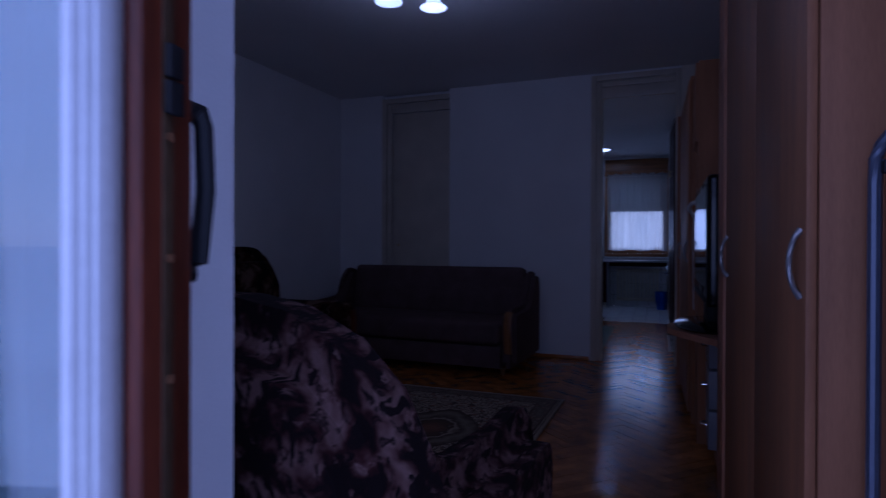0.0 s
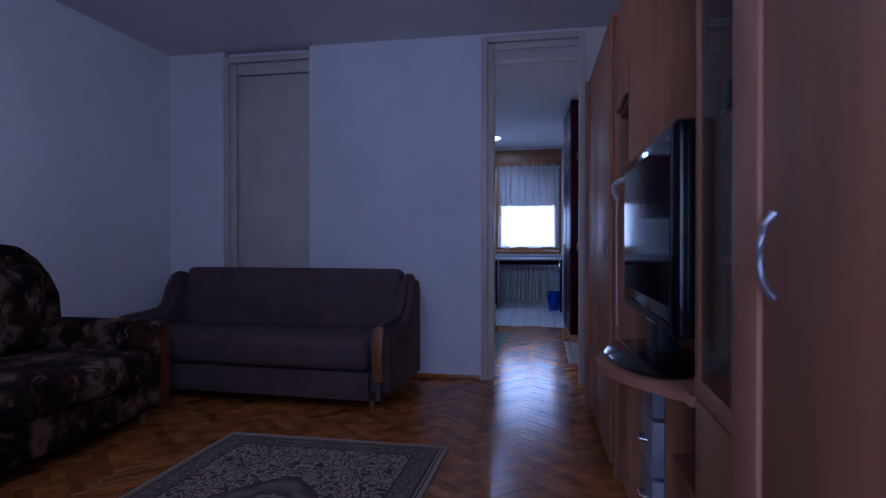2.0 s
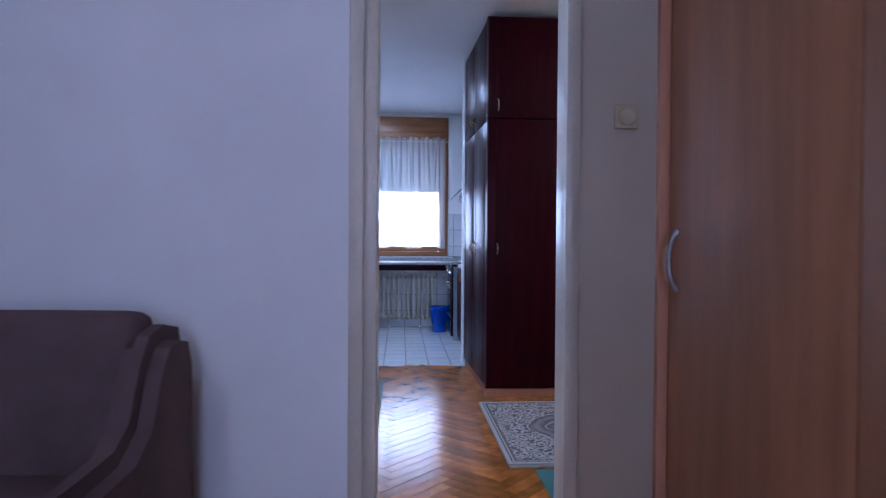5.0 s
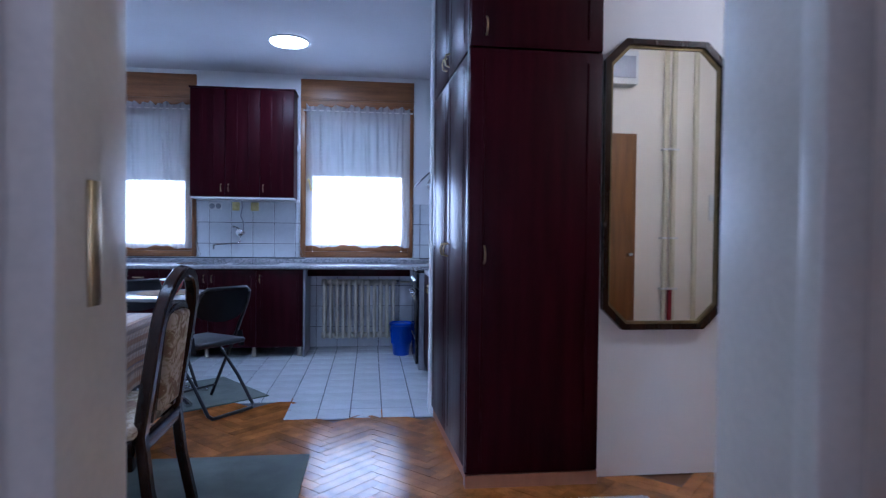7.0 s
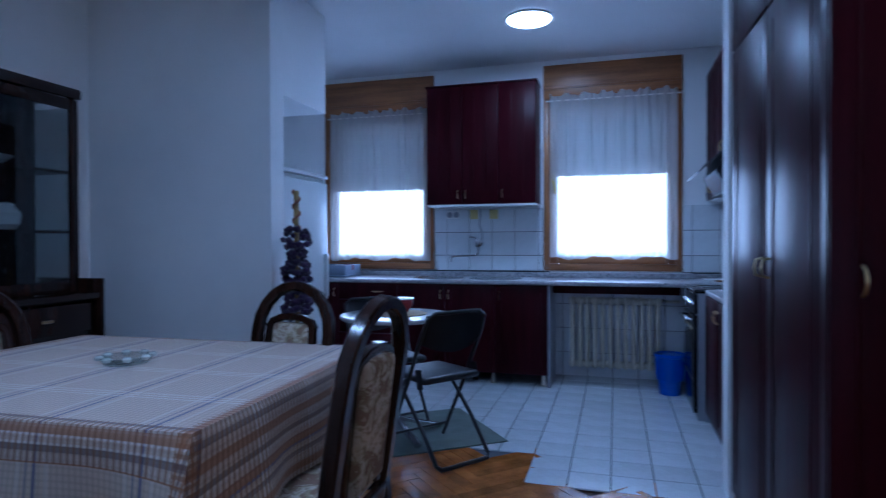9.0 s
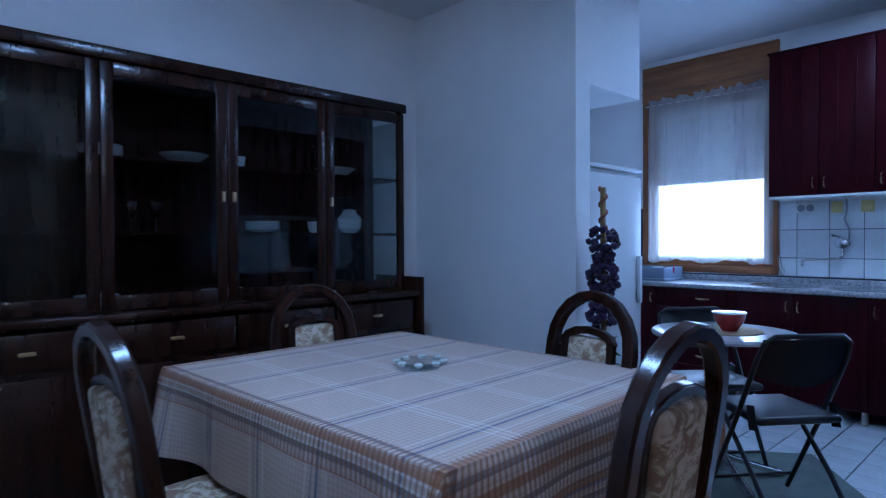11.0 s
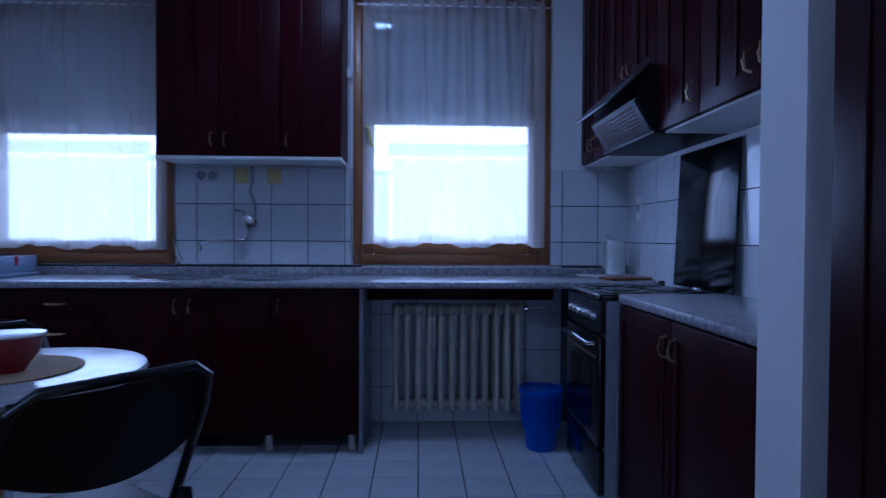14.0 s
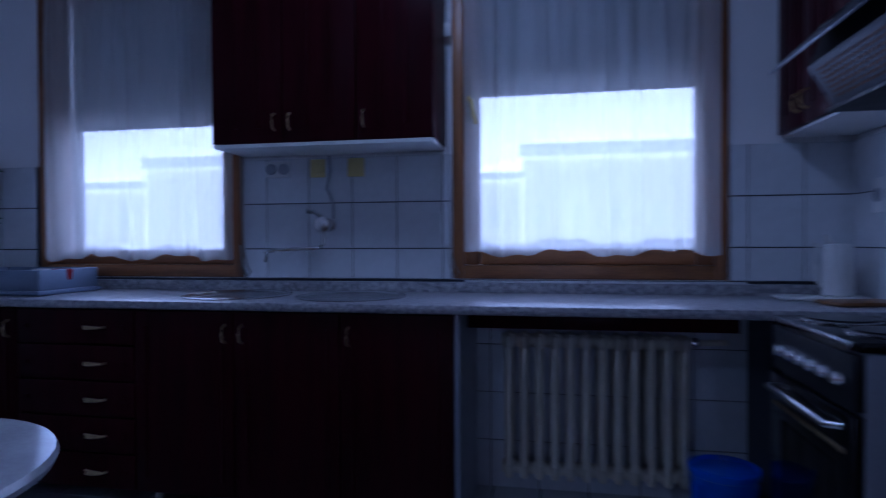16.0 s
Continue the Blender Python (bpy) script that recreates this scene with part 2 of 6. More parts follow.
BEECH = material("beech_veneer", (0.37, 0.165, 0.078), 0.5, vary=0.12, scale=3, fine=70, bump=0.02, stretch=(6, 6, 0.5), spec=0.25)
BEECHEDGE = material("beech_edging", (0.4, 0.18, 0.1), 0.5, vary=0.06, scale=3, fine=50, bump=0.02, stretch=(6, 6, 0.5), spec=0.25)
MAHOG = material("dark_mahogany_lacquer", (0.03, 0.0024, 0.0055), 0.36, vary=0.18, scale=2.5, fine=50, bump=0.015, stretch=(7, 7, 0.6), coat=0.0, spec=0.08)
WALNUT = material("walnut_polish", (0.024, 0.009, 0.005), 0.24, vary=0.2, scale=4, fine=60, bump=0.02, stretch=(5, 5, 0.8), coat=0.1, spec=0.3)
PINE = material("varnished_pine", (0.3, 0.125, 0.04), 0.36, vary=0.2, scale=3, fine=55, bump=0.03, stretch=(0.6, 7, 7))
PINEUP = material("varnished_pine_upright", (0.3, 0.125, 0.04), 0.36, vary=0.2, scale=3, fine=55, bump=0.03, stretch=(7, 7, 0.6))
DOORRED = material("red_brown_door_wood", (0.12, 0.027, 0.011), 0.35, vary=0.3, scale=4, fine=60, bump=0.03, stretch=(7, 7, 0.5), spec=0.3)
DISHGLASS = material("pale_cut_glass", (0.55, 0.58, 0.54), 0.12, vary=0.05, bump=0.01)
DOORWOOD = material("brown_door_wood", (0.2, 0.085, 0.022), 0.4, vary=0.15, scale=3, fine=60, bump=0.02, stretch=(7, 7, 0.6))
TAUPE = material("taupe_upholstery", (0.135, 0.088, 0.086), 0.9, vary=0.12, scale=6, fine=320, bump=0.25, spec=0.1)
GRANITE = material("grey_granite_laminate", (0.46, 0.45, 0.46), 0.3, vary=0.1, scale=60, fine=260, bump=0.01, second=(0.14, 0.14, 0.16))
SATIN = material("satin_handle", (0.3, 0.29, 0.3), 0.45, 0.8, vary=0.05, bump=0.01)
CHROME = material("brushed_steel", (0.62, 0.62, 0.63), 0.22, 1.0, vary=0.05, scale=6, fine=120, bump=0.01)
BRASS = material("aged_brass", (0.6, 0.46, 0.24), 0.3, 1.0, vary=0.1, scale=20, fine=150, bump=0.02)
BLACK = material("black_gloss_plastic", (0.006, 0.006, 0.007), 0.12, vary=0.1, scale=4, fine=90, bump=0.004, spec=0.3)
BLACKM = material("black_matt_plastic", (0.012, 0.012, 0.014), 0.45, vary=0.1, scale=8, fine=160, bump=0.03, spec=0.25)
SCREEN = material("dark_screen", (0.006, 0.006, 0.008), 0.08, vary=0.03, scale=1, fine=200, bump=0.0, spec=0.08)
LEATHER = material("black_vinyl", (0.018, 0.018, 0.022), 0.38, vary=0.15, scale=10, fine=260, bump=0.12)
IRON = material("black_enamel_tube", (0.015, 0.015, 0.017), 0.3, vary=0.1, scale=10, fine=120, bump=0.02)
ENAMEL = material("cream_radiator_enamel", (0.66, 0.62, 0.5), 0.35, vary=0.06, scale=10, fine=90, bump=0.03)
WHITEPL = material("white_plastic", (0.72, 0.72, 0.7), 0.4, vary=0.04, scale=6, fine=90, bump=0.01)
YELLOWPL = material("yellowed_plastic", (0.62, 0.52, 0.2), 0.4, vary=0.06, scale=6, fine=90, bump=0.01)
IVORYPL = material("ivory_plastic", (0.86, 0.8, 0.58), 0.4, vary=0.04, scale=6, fine=90, bump=0.01)
BLUEPL = material("blue_plastic", (0.015, 0.08, 0.5), 0.35, vary=0.08, scale=5, fine=80, bump=0.02)
FRIDGE = material("white_enamel", (0.72, 0.74, 0.75), 0.25, vary=0.03, scale=2, fine=120, bump=0.01)
GREYPL = material("grey_laminate", (0.28, 0.29, 0.33), 0.35, vary=0.06, scale=4, fine=90, bump=0.01)
SHUTTER = material("grey_shutter_slats", (0.42, 0.43, 0.45), 0.5, vary=0.06, scale=4, fine=60, bump=0.02)
CURTAIN = sheer("sheer_white_curtain")
GLASS = glass("clear_glass")
PANE = pane_glass("window_glass")
CABPANE = pane_glass("cabinet_glass", (0.8, 0.83, 0.84), (0.4, 0.015))
MIRROR = material("mirror_silver", (0.9, 0.91, 0.9), 0.015, 1.0, vary=0.0, bump=0)
CERAMIC = material("white_ceramic", (0.75, 0.74, 0.7), 0.15, vary=0.04, bump=0.005)
REDCER = material("dark_red_ceramic", (0.28, 0.025, 0.03), 0.2, vary=0.08, bump=0.005)
GREENCL = material("grey_green_carpet", (0.13, 0.15, 0.13), 0.95, vary=0.15, scale=6, fine=400, bump=0.3)
LAMPGLOW = glow("lamp_diffuser", (0.85, 0.94, 1.0), 14)
WHITEFR = material("white_window_lacquer", (0.74, 0.75, 0.76), 0.3, vary=0.05, scale=5, fine=70, bump=0.02)

# ---- the large structure ----
H = 2.79
LX0, LX1, LY0, LY1 = -3.285, 1.06, 1.40, 6.62
HY0, DX0, KY1 = 6.765, -3.68, 12.26


def wall(name, boxes, mat=None, label=""):
    bm = bm_new()
    for b in boxes:
        box(bm, *b)
    return structure(name, bm, mat or PAINT, label or "white painted plaster wall", "wall")


structure("floor", bx(-3.9, 4.9, 0.87, 12.3, -0.2, -0.014), SEAM, "dark screed under oak herringbone parquet", "floor")
structure("ceiling", bx(-3.9, 4.9, 1.0, 12.55, H, H + 0.2), CEIL, "white painted ceiling", "ceiling")
AT.append(LIVING)
wall("wall_living_left", [(LX0 - 0.2, LX0, LY0, LY1 + 0.012, 0, H)])
wall("wall_living_right", [(LX1, LX1 + 0.15, LY0, LY1, 0, H)])
wall("wall_balcony", [(-3.9, -0.30, 1.08, 1.40, 0, H), (0.62, 1.4, 1.08, 1.40, 0, H), (-0.30, 0.62, 1.08, 1.40, 2.35, H)])
# wall between living room and hall: the doorway, the blocked door on the left, and a slab in front of it
wall("wall_hall", [(DX0 - 0.2, -2.745, 6.632, HY0, 0, H), (-2.745, -0.46, 6.70, HY0, 0, H), (-0.46, 0.355, LY1, HY0, 2.765, H)])
wall("wall_hall_right", [(0.356, 5.2, LY1, HY0, 0, H)], CREAMWALL, "cream painted plaster wall beside the doorway")
wall("wall_slab", [(-1.94, -0.46, 6.615, 6.699, 0, H)], label="white plasterboard slab over a blocked doorway")
AT.pop()
wall("wall_dining_left", [(DX0 - 0.2, DX0, 6.6, KY1, 0, H)])
wall("wall_fridge", [(DX0, -2.31, 10.03, 10.17, 0, H)])
wall("wall_fridge_header", [(-2.95, -2.325, 10.171, 10.76, 2.1, H)], label="white boxed header over the fridge")
wall("wall_partition", [(0.157, 0.9, 9.85, 10.0, 0, H)], label="white painted end of a partition wall")
wall("wall_kitchen_right", [(0.69, 0.9, 10.0, KY1, 0, H)])
wall("wall_mirror", [(0.83, 1.50, 8.76, 8.88, 0, H), (2.32, 4.9, 8.76, 8.88, 0, H), (1.50, 2.32, 8.76, 8.88, 2.1, H), (0.86, 0.9, 8.88, 9.85, 0, H)])
wall("wall_bedroom", [(4.7, 4.9, 6.3, 12.55, 0, H), (0.9, 0.92, 8.88, 12.26, 0, H)])


def pierced(name, x0, x1, openings):
    """An outer wall along x with openings (x0, x1, z0, z1)."""
    parts, x = [], x0
    for a, b, c, d in openings:
        parts += [(x, a, KY1, KY1 + 0.29, 0, H), (a, b, KY1, KY1 + 0.29, 0, c), (a, b, KY1, KY1 + 0.29, d, H)]
        x = b
    return wall(name, parts + [(x, x1, KY1, KY1 + 0.29, 0, H)])


W1, W2, W3 = (-3.10, -1.97), (-0.95, 0.205), (3.2, 4.33)
pierced("wall_windows", -3.9, 4.9, [(*W1, 0.925, 2.745), (*W2, 0.925, 2.745), (*W3, 0.8, 2.745)])
wall("ground", [(-3000, 3000, -3000, 3000, -9.2, -9.0)], material("street_asphalt", (0.08, 0.08, 0.08), 0.9, vary=0.2, scale=0.3, fine=9), "grey asphalt ground far below the flat")
AT.append(LIVING)
structure("balcony_slab", bx(-2.2, 1.6, -0.75, 0.93, -0.18, -0.01), GROUT, "bare concrete balcony slab", "balcony")

# baseboards
bm = bm_new()
for b in ((LX0, -2.75, 6.615, 6.631), (-1.93, -0.47, 6.602, 6.614), (0.366, LX1, 6.605, 6.619)):
    box(bm, *b, 0, 0.035, r=0.003)
box(bm, LX0 + 0.001, LX0 + 0.014, LY0, 6.61, 0, 0.035, r=0.003)
structure("baseboard", bm, PARQUET, "narrow oak skirting strip", "baseboard")


# ---- doorways ----
def frame_set(name, x0, x1, y, top, depth, label, transom=None, lining=(0.07, 0.07)):
    """Moulded door trim standing on the wall face y, and the lining through the wall."""
    d = tagged(thing(name, label, "door frame"), kind="structure")
    for a, b in ((x0, x0 + 0.05), (x1 - 0.05, x1)):
        bm = bm_new()
        box(bm, a, b, y - 0.014, y + 0.02, 0, top, r=0.005)
        part("casing", bm, CREAM, d)
    part("head_casing", bx(x0 + 0.05, x1 - 0.05, y - 0.014, y + 0.02, top - 0.05, top, r=0.005), CREAM, d)
    bm = bm_new()
    box(bm, x0 + 0.03, x0 + lining[0], y + 0.021, y + depth, 0, top - 0.052, r=0.004)
    part("jamb", bm, CREAM, d)
    part("jamb", bx(x1 - lining[1], x1 - 0.012, y + 0.021, y + depth, 0, top - 0.052, r=0.004), CREAM, d)
    if transom:
        part("transom_panel", bx(x0 + lining[0] + 0.001, x1 - lining[1] - 0.001, y + 0.03, y + 0.07, transom[0], transom[1], r=0.006), CREAM, d)
        part("head_jamb", bx(x0 + lining[0] + 0.001, x1 - lining[1] - 0.001, y + 0.021, y + depth, transom[1] + 0.001, top - 0.053, r=0.003), CREAM, d)
    return d


door1 = frame_set("door_1", -0.46, 0.355, 6.605, 2.765, 0.165, "cream painted door frame of an open doorway", (2.55, 2.66), (0.096, 0.043))
part("strike_plate", bx(-0.3635, -0.3605, 6.68, 6.702, 1.08, 1.2, r=0.001), BRASS, door1, "small brass strike plate")
door2 = tagged(thing("door_2", "closed cream painted door half covered by a wall slab", "door"), kind="structure")
part("casing", bx(-2.745, -2.69, 6.61, 6.65, 0, 2.74, r=0.006), CREAM, door2)
part("inner_casing", bx(-2.689, -2.63, 6.63, 6.66, 0, 2.68, r=0.006), CREAM, door2)
part("head_casing", bx(-2.689, -1.941, 6.61, 6.65, 2.685, 2.74, r=0.006), CREAM, door2)
part("transom_panel", bx(-2.629, -1.941, 6.64, 6.67, 2.58, 2.68, r=0.004), CREAM, door2)
part("leaf", bx(-2.627, -1.941, 6.655, 6.695, 0.01, 2.572, r=0.004), CREAM, door2)
bm = bm_new()
lathe(bm, [(0.012, 0), (0.014, 0.003), (0.006, 0.004)], 12, pose(-2.56, 6.654, 1.12, 90, 0, 0))
part("keyhole", bm, BRASS, door2)
AT.pop()
door3 = frame_set("door_3", 1.49, 2.33, 8.745, 2.13, 0.15, "cream painted frame of a bedroom doorway")


# ---- wall unit of beech veneer ----
AT.append(LIVING)
def bow_handle(bm, x, y, z, length=0.13, out=0.03, axis="z", r=0.006):
    """A bowed pull handle on a front that faces -x (axis z: upright)."""
    pts = []
    for i in range(11):
        s = i / 10
        pts.append((x - out * math.sin(math.pi * s) ** 0.6, y, z + length * (s - 0.5)))
    tube(bm, pts, [r * (1.5 if i in (0, 10) else 1) for i in range(11)], 8)


def wardrobe(label, x, y0, y1, top, back, handles, plinth=0.07, split=None, turn=0.0, filler=0.0):
    w = thing("wardrobe", label, "wardrobe", pose(x, y0, 0, 0, 0, turn))
    L, D, t = y1 - y0, back - x, 0.02
    for a in (0, L - t):
        part("side_panel", bx(0.002, D, a, a + t, 0, top, r=0.002), BEECHEDGE if a else BEECH, w)
    part("top_panel", bx(-0.01, D, 0, L, top + 0.001, top + 0.022, r=0.004), BEECH, w)
    part("back_panel", bx(D - 0.012, D - 0.004, t + 0.001, L - t - 0.001, plinth, top), BEECH, w)
    part("plinth", bx(0.03, 0.05, t + 0.001, L - t - 0.001, 0, plinth), BEECH, w)
    part("shelf", bx(0.03, D - 0.013, t + 0.001, L - t - 0.001, plinth + 0.001, plinth + 0.02), BEECH, w)
    n = len(handles)
    for i, h in enumerate(handles):
        mid = split or L / 2
        a, b = (0.004, mid - 0.001) if i == 0 else (mid + 0.001, L - filler - 0.004)
        d = part("door", bx(-0.019, 0.0, a, b, plinth + 0.005, top - 0.004, r=0.003), BEECH, w)
        bm = bm_new()
        bow_handle(bm, -0.019, a + 0.03 if h < 0 else b - 0.04, 1.08, out=0.021, r=0.0055)
        part("handle", bm, SATIN, d, "bowed satin steel handle")
    if filler:
        part("filler_post", bx(-0.026, 0.0, L - filler, L - 0.002, 0, top - 0.004, r=0.004), BEECHEDGE, w)
    return w


near_wardrobe = wardrobe("tall beech veneer wardrobe with two flat doors", 0.561, 1.955, 2.985, 2.16, 1.05, (-1, 1), split=0.455, turn=4.5, filler=0.115)
far_wardrobe = wardrobe("tall beech veneer wardrobe beside the doorway", 0.406, 4.72, 5.83, 2.16, 1.0, (-1, 1), turn=2.2)
part("frame_post", bx(-0.042, 0.002, 1.1105, 1.13, 0, 2.16, r=0.004), BEECHEDGE, far_wardrobe)

vit = thing("display_cabinet", "tall narrow beech cabinet with a glass door", "cabinet", pose(0.505, 2.985, 0))
for a in (0, 0.4):
    part("side_panel", bx(0, 0.55, a, a + 0.02, 0, 2.1, r=0.002), BEECH, vit)
part("top_panel", bx(0, 0.55, 0.021, 0.399, 2.08, 2.1, r=0.002), BEECH, vit)
part("back_panel", bx(0.53, 0.545, 0.021, 0.399, 0.07, 2.079), BEECH, vit)
for z in (0.07, 0.72, 1.05, 1.4, 1.75):
    part("shelf", bx(0.03, 0.529, 0.021, 0.399, z, z + 0.018), BEECHEDGE if z > 0.5 else BEECH, vit)
part("plinth", bx(0.03, 0.05, 0.021, 0.399, 0, 0.069), BEECH, vit)
part("lower_door", bx(-0.019, -0.001, 0.003, 0.417, 0.075, 0.715, r=0.003), BEECH, vit)
gd = part("glass_door", bx(-0.016, -0.009, 0.045, 0.375, 0.77, 2.04), CABPANE, vit)
for b in ((0.003, 0.045, 0.725, 2.085), (0.375, 0.417, 0.725, 2.085)):
    part("door_stile", bx(-0.021, -0.001, b[0], b[1], b[2], b[3], r=0.004), BEECHEDGE, gd)
for b in ((0.7255, 0.769), (2.041, 2.085)):
    part("door_rail", bx(-0.021, -0.001, 0.046, 0.374, *b, r=0.004), BEECHEDGE, gd)
part("door_lock", bx(-0.04, -0.022, 0.05, 0.1, 1.36, 1.41, r=0.006), BLACKM, gd)

# television bay: curved shelf, panels, drawers
bay = thing("tv_unit", "low beech television unit with a curved shelf", "tv unit", pose(0.455, 3.412, 0))
shelf = [(0.55, 0.0), (0.02, 0.0)] + [(0.02 - 0.2 * math.sin(math.pi * i / 14), 0.04 + 0.82 * i / 14) for i in range(15)] + [(0.02, 0.91), (0.55, 0.91)]
bm = bm_new()
prism(bm, shelf, 0.69, 0.718)
part("curved_top", bm, BEECHEDGE, bay)
part("back_panel", bx(0.535, 0.55, 0, 0.91, 0, 1.5, r=0.002), BEECH, bay)
part("upright", bx(0.06, 0.534, 0.58, 0.60, 0.06, 0.689), BEECH, bay)
part("upright", bx(0.04, 0.534, 0.001, 0.021, 0, 0.689), BEECH, bay)
part("upright", bx(0.04, 0.534, 0.89, 0.91, 0, 0.689), BEECH, bay)
part("bottom_shelf", bx(0.05, 0.534, 0.022, 0.889, 0.04, 0.059), BEECH, bay)
part("middle_shelf", bx(0.08, 0.534, 0.022, 0.579, 0.36, 0.378), BEECH, bay)
for z in (0.07, 0.28, 0.49):
    d = part("drawer", bx(0.02, 0.5, 0.602, 0.888, z, z + 0.195, r=0.004), GREYPL, bay, "grey laminate drawer")
    bm = bm_new()
    tube(bm, [(0.02, 0.70, z + 0.1), (-0.005, 0.715, z + 0.1), (-0.008, 0.74, z + 0.1), (-0.005, 0.765, z + 0.1), (0.02, 0.78, z + 0.1)], 0.005)
    part("handle", bm, CHROME, d)

col = thing("shelf_column", "beech shelf column with an open niche", "shelf", pose(0.43, 4.328, 0))
for a in (0, 0.365):
    part("side_panel", bx(0.0, 0.55, a, a + 0.02, 0, 2.16, r=0.002), BEECH, col)
part("back_panel", bx(0.53, 0.545, 0.021, 0.364, 0, 2.16), BEECH, col)
part("front_panel", bx(0.002, 0.02, 0.021, 0.364, 0.05, 1.439, r=0.002), BEECH, col)
for z in (1.44, 1.68, 2.13):
    part("shelf", bx(0.003, 0.529, 0.021, 0.364, z, z + 0.02), BEECH, col)
part("top_door", bx(-0.016, 0.002, 0.003, 0.382, 1.705, 2.15, r=0.003), BEECH, col)

# television
tv = thing("television", "black flat television on an oval glossy stand", "television", pose(0.462, 3.905, 0.719, 0, 0, 1.3))
part("casing", bx(-0.035, 0.06, -0.48, 0.48, 0.135, 0.70, r=0.018, seg=3), BLACK, tv)
part("screen", bx(-0.037, -0.0345, -0.44, 0.44, 0.215, 0.66), SCREEN, tv)
part("back_shell", bx(0.061, 0.13, -0.36, 0.36, 0.2, 0.6, r=0.03), BLACKM, tv)
part("speaker_strip", bx(-0.041, -0.036, -0.42, 0.42, 0.15, 0.172, r=0.003), BLACKM, tv)
bm = bm_new()
lathe(bm, [(0.19, 0.0), (0.2, 0.008), (0.185, 0.018), (0.06, 0.03)], 32)
bmesh.ops.scale(bm, vec=(0.78, 1.65, 1), verts=bm.verts[:])
part("foot", bm, BLACK, tv)
part("neck", bx(-0.01, 0.06, -0.09, 0.09, 0.028, 0.16, r=0.01), BLACKM, tv)


# ---- sofas ----
def cushion(bm, x0, x1, y0, y1, z0, z1, r, puff=0.0, m=None):
    """A soft block with well rounded edges and a slightly domed top."""
    v = box(bm, x0, x1, y0, y1, z0, z1, r, 4)
    if m is not None:
        bmesh.ops.transform(bm, matrix=m, verts=[w for w in v if w.is_valid])


sofa = thing("sofa_bed", "taupe upholstered sofa bed with wooden arm fronts", "sofa", pose(-2.02, 5.62, 0, 0, 0, -2.5))
part("base", bx(-0.945, 0.945, 0.0, 0.78, 0.06, 0.25, r=0.012), TAUPE, sofa)
bm = bm_new()
cushion(bm, -0.94, 0.94, -0.03, 0.66, 0.255, 0.46, 0.05)
part("seat", bm, TAUPE, sofa)
bm = bm_new()
cushion(bm, -0.945, 0.945, 0.0, 0.17, 0.0, 0.5, 0.05, m=pose(0, 0.62, 0.42, -9, 0, 0))
part("backrest", bm, TAUPE, sofa)
for s in (-1, 1):
    a = [(0.0, 0.25), (-0.02, 0.40), (-0.01, 0.52), (0.05, 0.565), (0.28, 0.575), (0.44, 0.59), (0.51, 0.64), (0.56, 0.77), (0.62, 0.85), (0.7, 0.872), (0.8, 0.85), (0.84, 0.74), (0.84, 0.07), (0.0, 0.07)]
    bm = bm_new()
    prism(bm, a, s * 0.95, s * 1.075, "x")
    bmesh.ops.bevel(bm, geom=[e for e in bm.edges if abs(e.verts[0].co.x - e.verts[1].co.x) < 1e-4], offset=0.045, segments=4, affect="EDGES")
    ar = part("arm", bm, TAUPE, sofa)
    bm = bm_new()
    sweep(bm, [(s * 1.02, -0.02 + dx, z) for dx, z in ((0.015, 0.2), (0.0, 0.24), (-0.016, 0.36), (-0.012, 0.46), (0.01, 0.515), (0.04, 0.545))], 0.065, 0.026, (1, 0, 0))
    part("arm_front", bm, PINEUP, ar, "varnished bent wood arm front")
    for ty in (0.22, 0.36, 0.5):
        for tz in (0.34, 0.46):
            bm = bm_new()
            lathe(bm, [(0.013, 0.0), (0.012, 0.004), (0.005, 0.007)], 12, pose(s * 1.074, ty, tz, 0, s * 90, 0))
            part("tuft_button", bm, TAUPE, ar)
for x in (-0.95, 0.95):
    for y in (0.05, 0.7):
        bm = bm_new()
        lathe(bm, [(0.014, 0), (0.02, 0.03), (0.022, 0.06)], 12, pose(x, y, 0))
        part("foot", bm, PINEUP, sofa)

AT.pop()
# ---- hall and dining ----
tall = thing("tall_cupboard", "tall dark mahogany cupboard reaching the ceiling", "cupboard", pose(0.203, 8.68, 0, 0, 0, 0))
part("body", bx(0.0, 0.625, 0.02, 0.07, 0.06, 2.74), MAHOG, tall)
for z0, z1 in ((0.07, 2.0), (2.01, 2.73)):
    d = part("door", bx(0.003, 0.622, -0.002, 0.018, z0, z1, r=0.003), MAHOG, tall)
    part("moulding", bx(0.06, 0.072, -0.006, -0.0025, z0 + 0.05, z1 - 0.05, r=0.002), MAHOG, d)
    part("moulding", bx(0.55, 0.562, -0.006, -0.0025, z0 + 0.05, z1 - 0.05, r=0.002), MAHOG, d)
    bm = bm_new()
    tube(bm, [(0.075, -0.002, 1.07 + dz if z0 < 1 else 2.1 + dz) for dz in (-0.04,)] + [(0.075, -0.02 - 0.012 * math.sin(math.pi * i / 6), (1.04 if z0 < 1 else 2.07) + 0.06 * i / 6) for i in range(7)] + [(0.075, -0.002, 1.11 if z0 < 1 else 2.14)], 0.005)
    part("handle", bm, BRASS, d)
part("plinth", bx(0.0, 0.625, 0.004, 0.05, 0, 0.06), BEECHEDGE, tall)

